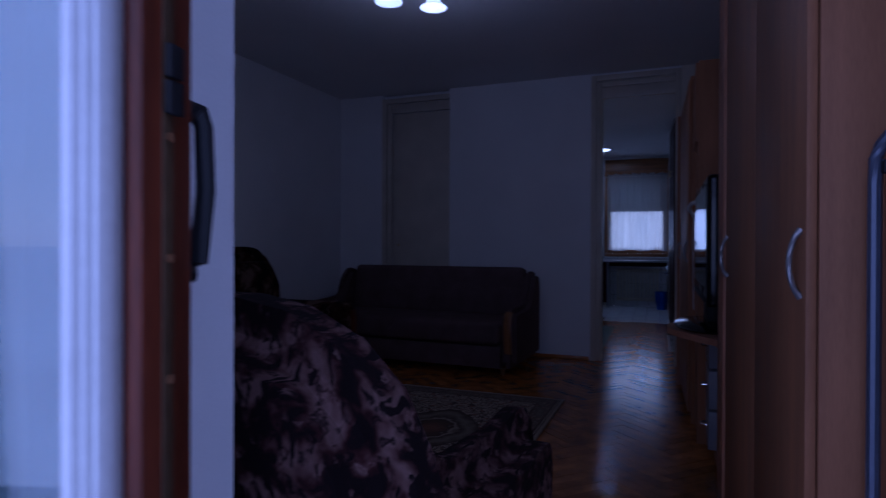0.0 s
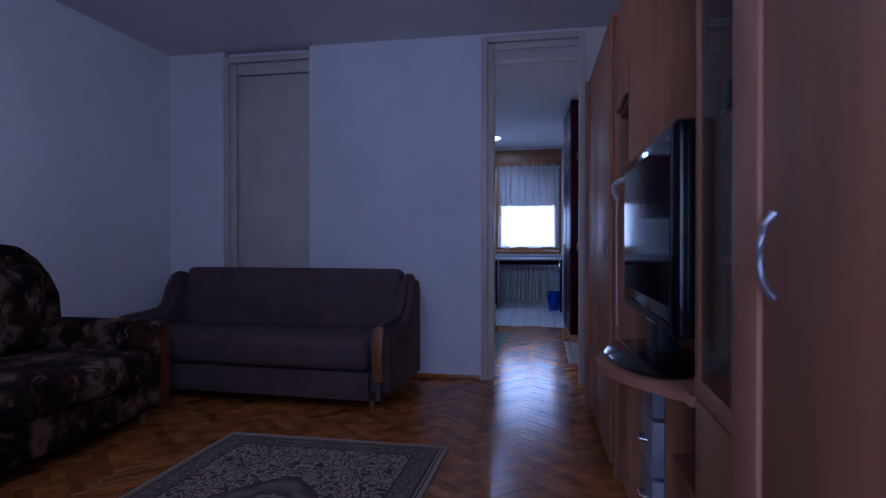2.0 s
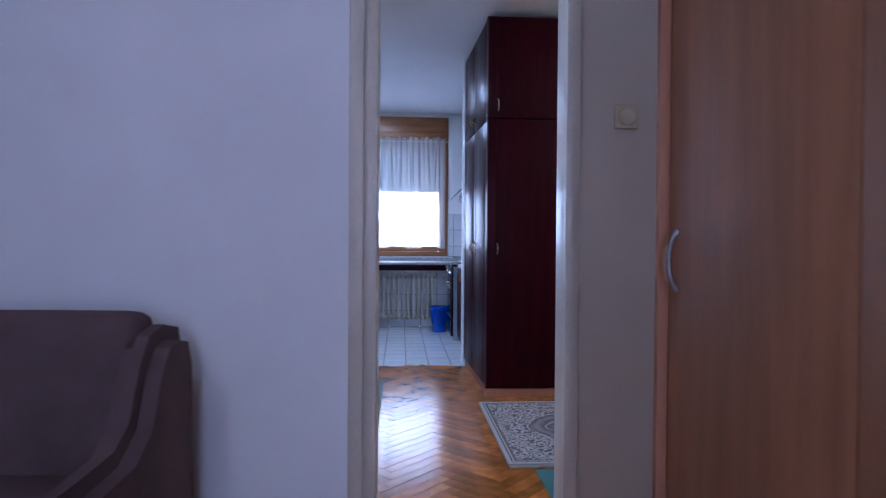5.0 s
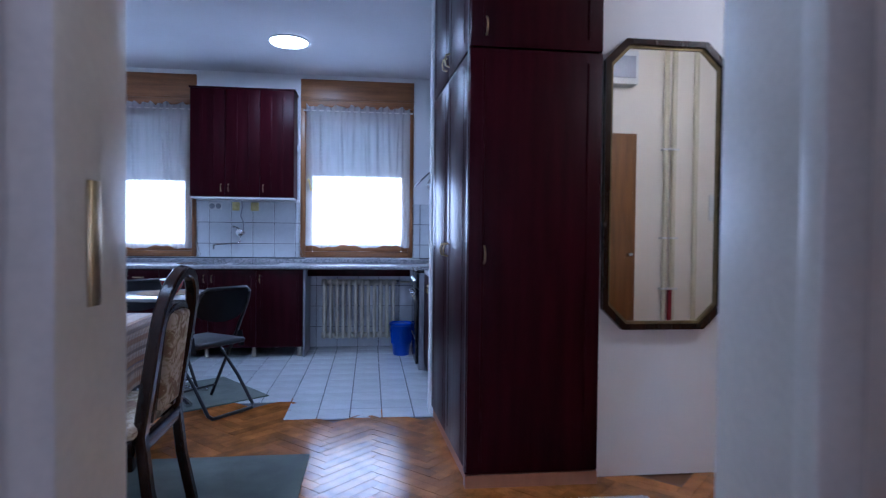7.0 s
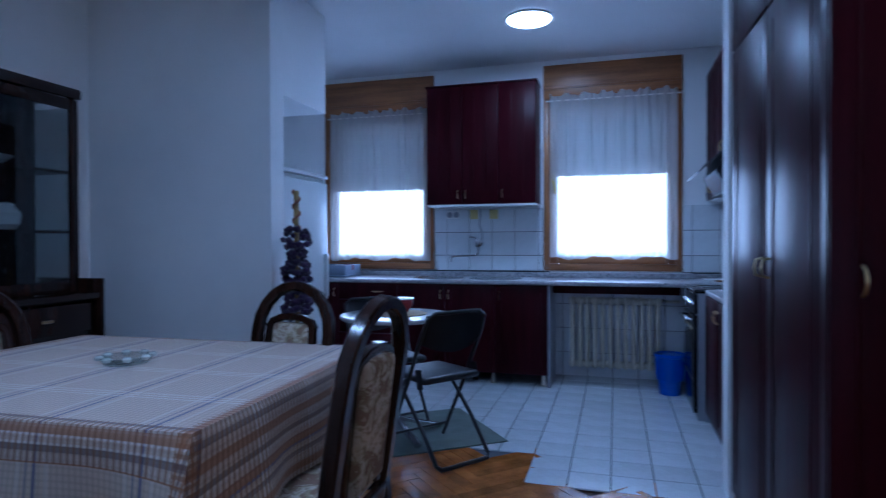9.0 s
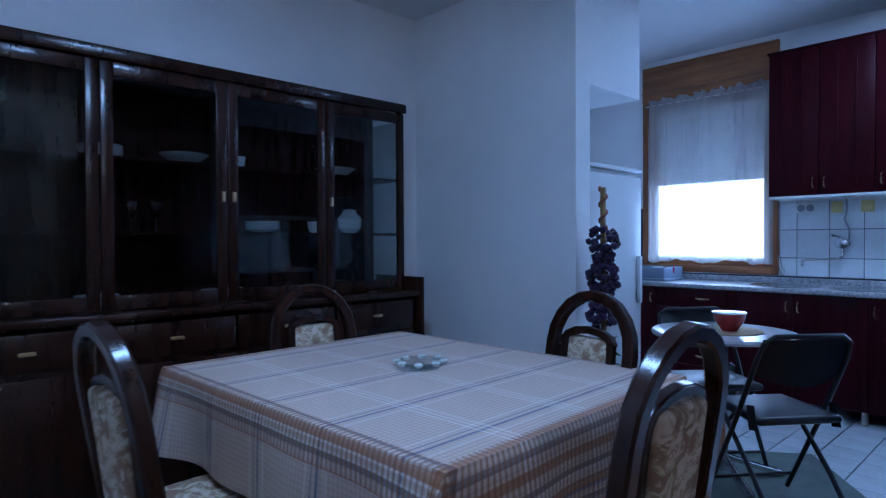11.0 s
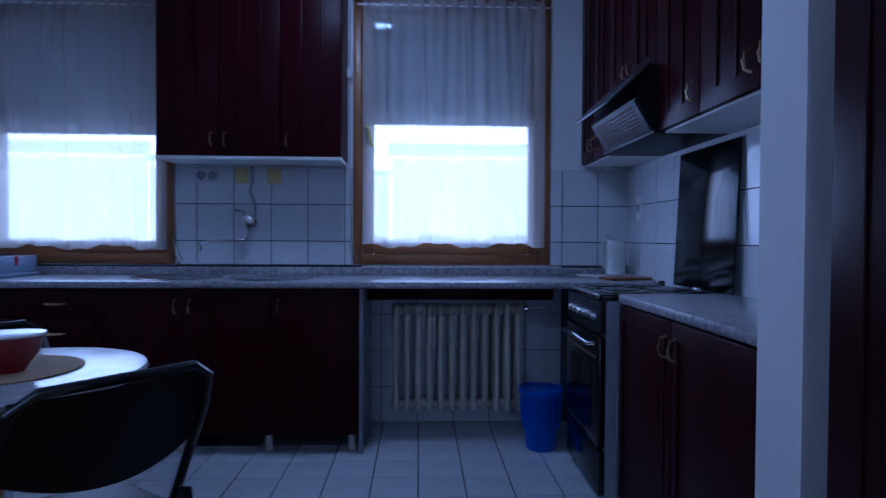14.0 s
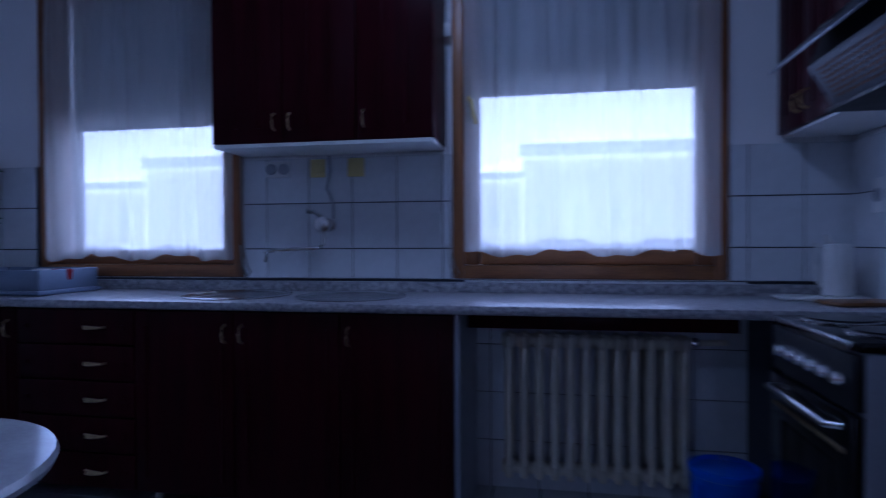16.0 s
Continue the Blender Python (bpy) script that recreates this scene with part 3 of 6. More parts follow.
side = thing("hall_cupboard", "dark mahogany cupboard row with grooved doors", "cupboard", pose(0.205, 8.755, 0, 0, 0, 2.5))
part("body", bx(0.02, 0.5, 0.001, 1.03, 0.06, 2.74), MAHOG, side)
part("plinth", bx(0.012, 0.5, 0.0, 1.03, 0, 0.059), BEECHEDGE, side)
for i in range(2):
    a, b = 0.0 + i * 0.517, 0.513 + i * 0.517
    for z0, z1 in ((0.07, 2.0), (2.01, 2.73)):
        d = part("door", bx(0.0, 0.019, a, b, z0, z1, r=0.003), MAHOG, side)
        for k in (0.07, 0.43):
            part("groove_bead", bx(-0.003, -0.0005, a + k, a + k + 0.01, z0 + 0.06, z1 - 0.06, r=0.002), MAHOG, d)
        bm = bm_new()
        y = b - 0.04 if i == 0 else a + 0.04
        zc = 1.08 if z0 < 1 else 2.1
        tube(bm, [(0, y, zc - 0.035), (-0.022, y, zc - 0.028), (-0.028, y, zc), (-0.022, y, zc + 0.028), (0, y, zc + 0.035)], 0.005)
        part("handle", bm, BRASS, d)

# octagonal mirror
GILT = material("dull_gilt", (0.22, 0.16, 0.07), 0.4, 0.7, vary=0.15, scale=20, fine=150, bump=0.02)
mir = thing("wall_mirror", "octagonal hall mirror in a dark wood frame", "mirror", pose(1.165, 8.757, 1.405))
oct_ = lambda w, h, c: [(-w + c, -h), (w - c, -h), (w, -h + c), (w, h - c), (w - c, h), (-w + c, h), (-w, h - c), (-w, -h + c)]
bm = bm_new()
prism(bm, oct_(0.285, 0.665, 0.09), -0.012, -0.008, "y")
part("mirror_glass", bm, MIRROR, mir)


def ring(outer, inner, h0, h1):
    bm = bm_new()
    n = len(outer)
    va = [[bm.verts.new((p[0], h, p[1])) for p in q] for q in (outer, inner) for h in (h0, h1)]
    for a, b in ((0, 1), (1, 3), (3, 2), (2, 0)):
        for i in range(n):
            bm.faces.new((va[a][i], va[a][(i + 1) % n], va[b][(i + 1) % n], va[b][i]))
    return bm


part("frame", ring(oct_(0.305, 0.69, 0.1), oct_(0.278, 0.663, 0.091), -0.035, 0.0), WALNUT, mir)
part("gilt_slip", ring(oct_(0.2775, 0.6625, 0.091), oct_(0.266, 0.65, 0.087), -0.022, -0.0125), GILT, mir)

# dining table and cloth
TM = pose(-1.95, 8.53, 0, 0, 0, 2.5)
dt = thing("dining_table", "dark wooden dining table under a cloth", "table", TM)
part("tabletop", bx(-0.687, 0.687, -0.552, 0.552, 0.72, 0.75, r=0.006), WALNUT, dt)
for x in (-0.58, 0.58):
    for y in (-0.48, 0.48):
        part("leg", bx(x - 0.035, x + 0.035, y - 0.035, y + 0.035, 0, 0.719, r=0.006), WALNUT, dt)
for b in ((-0.54, 0.54, -0.5, -0.48), (-0.54, 0.54, 0.48, 0.5)):
    part("apron", bx(*b, 0.63, 0.719), WALNUT, dt)

# fridge
fr = thing("fridge", "white fridge standing in a wall niche", "fridge", pose(-2.32, 10.48, 0))
part("body", bx(-0.58, -0.03, -0.295, 0.295, 0.02, 1.63, r=0.008), FRIDGE, fr)
part("door", bx(-0.028, 0.0, -0.297, 0.297, 0.05, 1.6, r=0.01), FRIDGE, fr)
part("top", bx(-0.58, 0.004, -0.298, 0.298, 1.631, 1.655, r=0.006), FRIDGE, fr)
part("handle", bx(0.001, 0.03, 0.23, 0.26, 0.8, 1.1, r=0.008), FRIDGE, fr)

# ---- kitchen ----
CT = 0.865
ct = solid("worktop", bx(-3.66, 0.688, 11.70, 12.225, CT - 0.035, CT, r=0.01), GRANITE, "grey speckled laminate worktop along the windows", "worktop")
solid("backsplash_strip", bx(-3.66, 0.686, 12.226, 12.252, CT - 0.02, 0.91, r=0.004), GRANITE, "grey speckled strip behind the worktop", "trim")
solid("worktop", bx(0.225, 0.688, 10.002, 11.09, CT - 0.035, CT, r=0.01), GRANITE, "grey speckled laminate worktop beside the stove", "worktop")


def cabinet_front(parent, x0, x1, z0, z1, y, handle=None, facing="y"):
    """A mahogany door with a raised border and a small bowed handle; it faces -y."""
    d = part("door", bx(x0 + 0.002, x1 - 0.002, y - 0.019, y - 0.001, z0, z1, r=0.004), MAHOG, parent)
    w = x1 - x0
    n = max(1, round(w / 0.16))
    for xx in ([x0 + w * k / (n + 1) for k in range(1, n + 1)] if z0 > 1 else [x0 + 0.05, x1 - 0.05]):
        part("bead", bx(xx - 0.008, xx + 0.008, y - 0.025, y - 0.0195, z0 + 0.06, z1 - 0.06, r=0.002), MAHOG, d)
    if handle:
        hx, hz = handle
        bm = bm_new()
        tube(bm, [(hx, y - 0.019, hz - 0.035), (hx, y - 0.04, hz - 0.027), (hx, y - 0.046, hz), (hx, y - 0.04, hz + 0.027), (hx, y - 0.019, hz + 0.035)], 0.005)
        part("handle", bm, BRASS, d, "small bowed brass handle")
    return d


def cabinet(label, x0, x1, y, depth, z0, z1, doors, m=None, name="kitchen_cabinet"):
    c = thing(name, label, "cabinet", m)
    part("body", bx(x0, x1, y, y + depth, z0, z1), MAHOG, c)
    for a, b, c0, c1, h in doors:
        cabinet_front(c, a, b, c0, c1, y, h)
    return c


up = cabinet("dark mahogany wall cabinet above the sink", -1.955, -0.98, 11.99, 0.266, 1.515, 2.55,
             [(-1.955, -1.63, 1.515, 2.55, (-1.665, 1.60)), (-1.63, -1.305, 1.515, 2.55, (-1.595, 1.60)), (-1.305, -0.98, 1.515, 2.55, (-1.27, 1.60))])
part("underside", bx(-1.95, -0.985, 11.975, 12.25, 1.497, 1.513), WHITEPL, up)
part("cornice", bx(-1.965, -0.97, 11.965, 12.25, 2.552, 2.567, r=0.003), MAHOG, up)
lo1 = cabinet("dark mahogany base cabinet with five drawers", -2.7, -2.15, 11.74, 0.48, 0.1, 0.829,
              [(-2.7, -2.15, 0.1 + i * 0.146, 0.24 + i * 0.146, None) for i in range(5)])
for i in range(5):
    bm = bm_new()
    zc = 0.17 + i * 0.146
    tube(bm, [(-2.380, 11.718, zc), (-2.285, 11.7, zc), (-2.355, 11.69, zc - 0.001), (-2.330, 11.688, zc - 0.002), (-2.305, 11.69, zc - 0.001), (-2.285, 11.7, zc), (-2.280, 11.718, zc)], 0.005, 8)
    part("handle", bm, BRASS, lo1, "bowed brass drawer handle")
lo2 = cabinet("dark mahogany sink base cabinet with three doors", -2.15, -0.86, 11.74, 0.48, 0.1, 0.829,
              [(-2.15, -1.72, 0.1, 0.825, (-1.755, 0.74)), (-1.72, -1.29, 0.1, 0.825, (-1.685, 0.74)), (-1.29, -0.86, 0.1, 0.825, (-1.255, 0.74))])
lo0 = cabinet("dark mahogany corner base cabinet", -3.66, -2.7, 11.74, 0.48, 0.1, 0.829, [(-3.18, -2.7, 0.1, 0.825, (-2.74, 0.74)), (-3.66, -3.18, 0.1, 0.825, (-3.14, 0.74))])
part("end_panel", bx(-0.859, -0.84, 11.73, 12.22, 0.0, 0.829, r=0.002), GREYPL, lo2)
for x in (-2.1, -1.75, -1.32, -0.9):
    bm = bm_new()
    lathe(bm, [(0.02, 0.0), (0.024, 0.01), (0.018, 0.02), (0.018, 0.099)], 14, pose(x, 11.8, 0))
    part("foot", bm, ENAMEL, lo2)

RM = pose(0.41, 12.25, 0, 0, 0, -90)   # local x runs towards -y, local y towards +x
upr = cabinet("dark mahogany wall cabinets along the side wall", 0.0, 0.5, 0.0, 0.275, 1.515, 2.55, [(0.0, 0.25, 1.515, 2.55, (0.215, 1.6)), (0.25, 0.5, 1.515, 2.55, (0.285, 1.6))], RM)
upr2 = cabinet("dark mahogany short cabinet above the cooker hood", 0.5, 1.1, 0.0, 0.275, 1.79, 2.55, [(0.5, 0.8, 1.79, 2.55, (0.765, 1.85)), (0.8, 1.1, 1.79, 2.55, (0.835, 1.85))], RM)
upr3 = cabinet("dark mahogany wall cabinet beside the hood", 1.1, 2.25, 0.0, 0.275, 1.515, 2.55, [(1.1, 1.48, 1.515, 2.55, (1.44, 1.6)), (1.48, 1.84, 1.515, 2.55, (1.8, 1.6)), (1.84, 2.25, 1.515, 2.55, (1.88, 1.6))], RM)
for u, a, b in ((upr, 0.0, 0.5), (upr3, 1.1, 2.25)):
    part("underside", bx(a + 0.003, b - 0.003, 0.002, 0.27, 1.505, 1.514), WHITEPL, u)
lor = cabinet("dark mahogany base cabinet beside the stove", 1.17, 2.245, 0.0, 0.45, 0.06, 0.829,
              [(1.18, 1.66, 0.07, 0.825, (1.625, 0.74)), (1.66, 2.24, 0.07, 0.825, (1.695, 0.74))], pose(0.245, 12.25, 0, 0, 0, -90))
part("end_panel", bx(1.155, 1.169, -0.02, 0.44, 0, 0.829), GREYPL, lor)

# stove
st = thing("stove", "free standing electric stove with a raised glass lid", "stove", pose(0.165, 11.36, 0))
part("body", bx(0.02, 0.47, -0.258, 0.258, 0.0, 0.835, r=0.004), GREYPL, st)
part("hob", bx(0.0, 0.47, -0.26, 0.26, 0.836, 0.86, r=0.006), BLACK, st)
part("control_panel", bx(-0.005, 0.019, -0.255, 0.255, 0.7, 0.83, r=0.004), BLACKM, st)
od = part("oven_door", bx(-0.01, 0.019, -0.255, 0.255, 0.24, 0.69, r=0.005), BLACK, st)
part("oven_window", bx(-0.013, -0.0105, -0.16, 0.16, 0.3, 0.56), SCREEN, od)
part("warming_drawer", bx(-0.006, 0.019, -0.255, 0.255, 0.05, 0.23, r=0.004), BLACK, st)

solid("niche_rail", bx(-0.839, 0.16, 11.93, 11.95, 0.752, 0.829, r=0.003), MAHOG, "dark mahogany rail under the worktop above the radiator", "rail")

# radiator
rd = thing("radiator", "cream cast iron radiator under the window", "radiator", pose(-0.345, 12.14, 0))
for i in range(12):
    bm = bm_new()
    x = -0.345 + 0.0627 * i
    for y in (-0.052, 0.052):
        tube(bm, [(x, y, 0.13), (x, y, 0.15), (x, y, 0.67), (x, y, 0.69)], [0.013, 0.0185, 0.0185, 0.013], 12)
    for z in (0.14, 0.675):
        lathe(bm, [(0.026, -0.0315), (0.03, -0.024), (0.03, 0.024), (0.026, 0.0315)], 14, pose(x, 0, z, 0, 90, 0))
        box(bm, x - 0.0175, x + 0.0175, -0.074, 0.074, z - 0.03, z + 0.03, r=0.015, seg=3)
    lathe(bm, [(0.017, 0.0), (0.015, 0.014), (0.006, 0.021)], 12, pose(x, -0.045, 0.695))
    part("section", bm, ENAMEL, rd)


# ---- windows ----
def window(name, x0, x1, z0, z1, label, shutter):
    w = tagged(thing(name, label, "window", pose(0, 0, 0)), kind="structure")
    y = KY1
    part("shutter_box", bx(x0, x1, y - 0.02, y + 0.2, z1, 2.744, r=0.006), PINE, w)
    part("box_moulding", bx(x0, x1, y - 0.03, y - 0.0205, z1 + 0.08, z1 + 0.1, r=0.003), PINE, w)
    f = 0.05
    for a, b in ((x0, x0 + f), (x1 - f, x1)):
        part("frame_post", bx(a, b, y - 0.012, y + 0.1, z0, z1 - 0.001, r=0.005), PINEUP, w)
    part("frame_sill", bx(x0 + f, x1 - f, y - 0.012, y + 0.1, z0, z0 + 0.06, r=0.005), PINE, w)
    part("frame_head", bx(x0 + f, x1 - f, y + 0.0, y + 0.1, z1 - 0.05, z1 - 0.001, r=0.005), PINE, w)
    for a, b in ((x0 + f, x0 + f + 0.07), (x1 - f - 0.07, x1 - f)):
        part("sash_stile", bx(a + 0.001, b - 0.001, y + 0.015, y + 0.07, z0 + 0.061, z1 - 0.051, r=0.006), PINEUP, w)
    for a, b in ((z0 + 0.061, z0 + 0.13), (z1 - 0.1, z1 - 0.051)):
        part("sash_rail", bx(x0 + f + 0.071, x1 - f - 0.071, y + 0.015, y + 0.07, a, b, r=0.006), PINE, w)
    p = part("pane", bx(x0 + f + 0.06, x1 - f - 0.06, y + 0.04, y + 0.046, z0 + 0.12, z1 - 0.09), PANE, w)
    p.visible_shadow = False
    if shutter:
        z = shutter
        while z < z1:
            part("shutter_slat", bx(x0 + 0.02, x1 - 0.02, y + 0.2, y + 0.214, z, z + 0.044, r=0.004), SHUTTER, w)
            z += 0.046
    return w


win1 = window("window_1", *W1, 0.925, 2.42, "pine framed window with a half lowered shutter", 1.70)
win2 = window("window_2", *W2, 0.925, 2.45, "pine framed window with a half lowered shutter", 1.78)
# bright overcast sky, and far houses that glow in place of daylight and haze
structure("backdrop", bx(-90, 90, 70, 70.5, -15, 60), glow("overcast_sky", (1.0, 0.97, 0.97), 7.2), "bright overcast sky beyond the windows", "sky")
FACADEGLOW = glow("glowing_facades", (1.0, 0.97, 0.96), 6.8)
DIMGLOW = glow("glowing_panes_roofs", (0.97, 0.97, 0.99), 6.4)
rnd_far = random.Random(4)
x = -60.0
while x < 60:
    w, top = rnd_far.uniform(9, 16), rnd_far.uniform(6.0, 8.6)
    house = tagged(thing("far_house", "pale glowing house far beyond the kitchen windows", "house", pose(x, 61, 0)), kind="structure")
    part("wall", bx(0, w + 0.05, 0, 5, -12, top), FACADEGLOW, house)
    part("roof", bx(-0.2, w + 0.2, -0.3, 5.2, top + 0.01, top + rnd_far.uniform(0.5, 1.3)), DIMGLOW, house)
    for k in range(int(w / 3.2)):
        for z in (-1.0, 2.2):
            part("window", bx(0.9 + 3.2 * k, 2.1 + 3.2 * k, -0.1, -0.01, z, z + 1.7), DIMGLOW, house)
    x += w
win3 = window("window_3", *W3, 0.8, 2.42, "pine framed bedroom window", 0)


def curtain(x0, x1, y, z0, z1, waves, label, seed):
    """A gathered sheer curtain on a rod: ruffled heading, loose uneven folds, a doubled hem."""
    rng = random.Random(seed)
    ridges = [((k + rng.uniform(0.1, 0.9)) / waves, rng.uniform(0.014, 0.038) * (1 if k % 3 else -0.7), rng.uniform(0.01, 0.032), rng.uniform(-0.05, 0.05)) for k in range(waves)]
    ph = [rng.uniform(0, 6.28) for _ in range(4)]
    rod = z1 - 0.05

    def surface(s, z):
        t = (rod - z) / (rod - z0)
        if t < 0:
            q = -t * (rod - z0) / 0.05
            dy = (0.004 + 0.012 * q) * math.sin(s * 95 + ph[0] + math.sin(s * 17)) + 0.004 * math.sin(s * 210 + ph[1])
            return dy, q * (0.012 * math.sin(s * 41 + ph[2]) + 0.008 * math.sin(s * 88 + ph[3]))
        fall = min(1.0, t * 5)
        dy = 0.0045 * math.sin(s * 95 + ph[0] + math.sin(s * 17)) * (1 - 0.75 * min(1, t * 2.5))
        for c, amp, w, drift in ridges:
            dy += amp * fall * math.exp(-((s - c - drift * t) / (w * (0.7 + 0.6 * t))) ** 2)
        return dy - 0.012 * fall, (0.014 * math.sin(s * 15 + ph[3]) + 0.006 * math.sin(s * 47 + ph[1])) * t ** 4

    def sheet(lo, hi, off, nz):
        bm, nx, last = bm_new(), 220, None
        for j in range(nz + 1):
            z = lo + (hi - lo) * j / nz
            row = []
            for i in range(nx + 1):
                dy, dz = surface(i / nx, z)
                row.append(bm.verts.new((x0 + (x1 - x0) * i / nx, y + dy + off, z + dz)))
            if last:
                for i in range(nx):
                    bm.faces.new((last[i], last[i + 1], row[i + 1], row[i]))
            last = row
        return bm
    c = thing("curtain", label, "curtain")
    part("cloth", sheet(z0, z1, 0.0, 40), CURTAIN, c)
    part("hem", sheet(z0 - 0.001, z0 + 0.05, -0.002, 3), CURTAIN, c, "doubled hem of the sheer cloth")
    part("heading", sheet(rod - 0.012, rod + 0.012, -0.003, 2), CURTAIN, c, "doubled rod pocket of the sheer cloth")
    bm = bm_new()
    tube(bm, [(x0 - 0.03, y, rod), (x1 + 0.03, y, rod)], 0.006)
    part("rod", bm, WHITEPL, c)
    return c


curtain(-3.02, -2.0, 12.215, 1.02, 2.44, 11, "sheer white half curtain gathered on a rod", 3)
curtain(-0.89, 0.165, 12.215, 1.04, 2.47, 12, "sheer white half curtain gathered on a rod", 5)

# lamps
kl = thing("ceiling_light", "round flush white ceiling light, switched on", "lamp", pose(-0.93, 11.2, H))
bm = bm_new()
lathe(bm, [(0.155, 0.0), (0.158, -0.012), (0.15, -0.022), (0.11, -0.03), (0.02, -0.033)], 40)
part("diffuser", bm, LAMPGLOW, kl)
bm = bm_new()
lathe(bm, [(0.163, 0.0), (0.166, -0.008), (0.159, -0.012)], 40)
part("rim", bm, WHITEPL, kl)


# bedroom seen through the far doorway
curtain(3.25, 4.28, 12.215, 0.9, 2.44, 12, "sheer white curtain in the bedroom", 9)
copy_thing(kl, pose(3.1, 10.74, H))["label"] = "round flush white ceiling light in the bedroom"
chest = thing("chest", "dark wooden chest under the bedroom window", "chest", pose(4.3, 11.6, 0))
part("body", bx(-0.05, 0.35, -0.5, 0.6, 0.06, 0.72, r=0.006), WALNUT, chest)
part("top", bx(-0.07, 0.37, -0.52, 0.62, 0.721, 0.75, r=0.006), WALNUT, chest)
for z in (0.1, 0.31, 0.52):
    part("drawer", bx(-0.066, -0.051, -0.48, 0.58, z, z + 0.18, r=0.004), WALNUT, chest)

# ---- patterned cloth materials ----
def cloth_base(name, rough=0.95, bump=0.3):
    mt = bpy.data.materials.new(name)
    mt.use_nodes = True
    nt, n = mt.node_tree, mt.node_tree.nodes
    b = n["Principled BSDF"]
    b.inputs["Roughness"].default_value = rough
    b.inputs["Specular IOR Level"].default_value = 0.25
    fine, bp, co = n.new("ShaderNodeTexNoise"), n.new("ShaderNodeBump"), n.new("ShaderNodeTexCoord")
    fine.inputs["Scale"].default_value = 350
    bp.inputs["Strength"].default_value, bp.inputs["Distance"].default_value = bump, 0.004
    nt.links.new(co.outputs["Object"], fine.inputs["Vector"])
    nt.links.new(fine.outputs["Fac"], bp.inputs["Height"])
    nt.links.new(bp.outputs[0], b.inputs["Normal"])
    return mt, nt, n, b, co


def ramp_node(nt, n, value, stops):
    r = n.new("ShaderNodeValToRGB")
    e = r.color_ramp.elements
    while len(e) < len(stops):
        e.new(0.5)
    for q, (p, c) in zip(e, stops):
        q.position, q.color = p, (*c, 1)
    nt.links.new(value, r.inputs[0])
    return r.outputs[0]


def mixed(nt, n, fac, a, b):
    m = n.new("ShaderNodeMix")
    m.data_type = "RGBA"
    for sock, v in ((m.inputs["Factor"], fac), (m.inputs["A"], a), (m.inputs["B"], b)):
        if isinstance(v, (int, float)):
            sock.default_value = v
        elif isinstance(v, tuple):
            sock.default_value = (*v, 1)
        else:
            nt.links.new(v, sock)
    return m.outputs["Result"]


def maths(nt, n, op, a, b=0.0, c=0.0):
    m = n.new("ShaderNodeMath")
    m.operation = op
    for sock, v in zip(m.inputs, (a, b, c)):
        if isinstance(v, (int, float)):
            sock.default_value = v
        else:
            nt.links.new(v, sock)
    return m.outputs[0]


def floral(name, ground, leaf, flower, dark, scale, strokes=False):
    mt, nt, n, b, co = cloth_base(name)
    warp, v1, v2, n2 = n.new("ShaderNodeTexNoise"), n.new("ShaderNodeTexNoise"), n.new("ShaderNodeTexVoronoi"), n.new("ShaderNodeTexNoise")
    warp.inputs["Scale"].default_value = scale * 0.8
    mx = n.new("ShaderNodeVectorMath")
    mx.operation = "MULTIPLY_ADD"
    mx.inputs[1].default_value = (0.05, 0.05, 0.05) if strokes else (0.16, 0.16, 0.16)
    nt.links.new(co.outputs["Object"], warp.inputs["Vector"])
    nt.links.new(warp.outputs["Color"], mx.inputs[0])
    nt.links.new(co.outputs["Object"], mx.inputs[2])
    for q, s, d in ((v1, scale, 3.0), (n2, scale * 2.3, 5.0)):
        q.inputs["Scale"].default_value, q.inputs["Detail"].default_value = s, d
        nt.links.new(mx.outputs[0], q.inputs["Vector"])
    v2.inputs["Scale"].default_value = scale * 1.6
    nt.links.new(mx.outputs[0], v2.inputs["Vector"])
    base = ramp_node(nt, n, v1.outputs["Fac"], [(0.0, dark), (0.42, dark), (0.47, leaf), (0.53, ground), (0.62, flower), (0.75, ground)])
    spots = ramp_node(nt, n, n2.outputs["Fac"], [(0.0, (0, 0, 0)), (0.52, (0, 0, 0)), (0.58, (1, 1, 1)), (0.66, (0, 0, 0))])
    petals = ramp_node(nt, n, v2.outputs["Distance"], [(0.0, flower), (0.25, flower), (0.42, leaf), (0.6, dark)])
    col = mixed(nt, n, spots, base, petals)
    if strokes:
        mp, st_ = n.new("ShaderNodeMapping"), n.new("ShaderNodeTexNoise")
        mp.inputs["Rotation"].default_value, mp.inputs["Scale"].default_value = (0.4, 0.5, 0.7), (1.0, 4.5, 1.6)
        st_.inputs["Scale"].default_value, st_.inputs["Detail"].default_value = scale * 0.9, 2.0
        nt.links.new(mx.outputs[0], mp.inputs[0])
        nt.links.new(mp.outputs[0], st_.inputs["Vector"])
        k = ramp_node(nt, n, st_.outputs["Fac"], [(0.0, (1, 1, 1)), (0.4, (1, 1, 1)), (0.44, (0, 0, 0))])
        col = mixed(nt, n, k, col, dark)
    nt.links.new(col, b.inputs["Base Color"])
    return mt


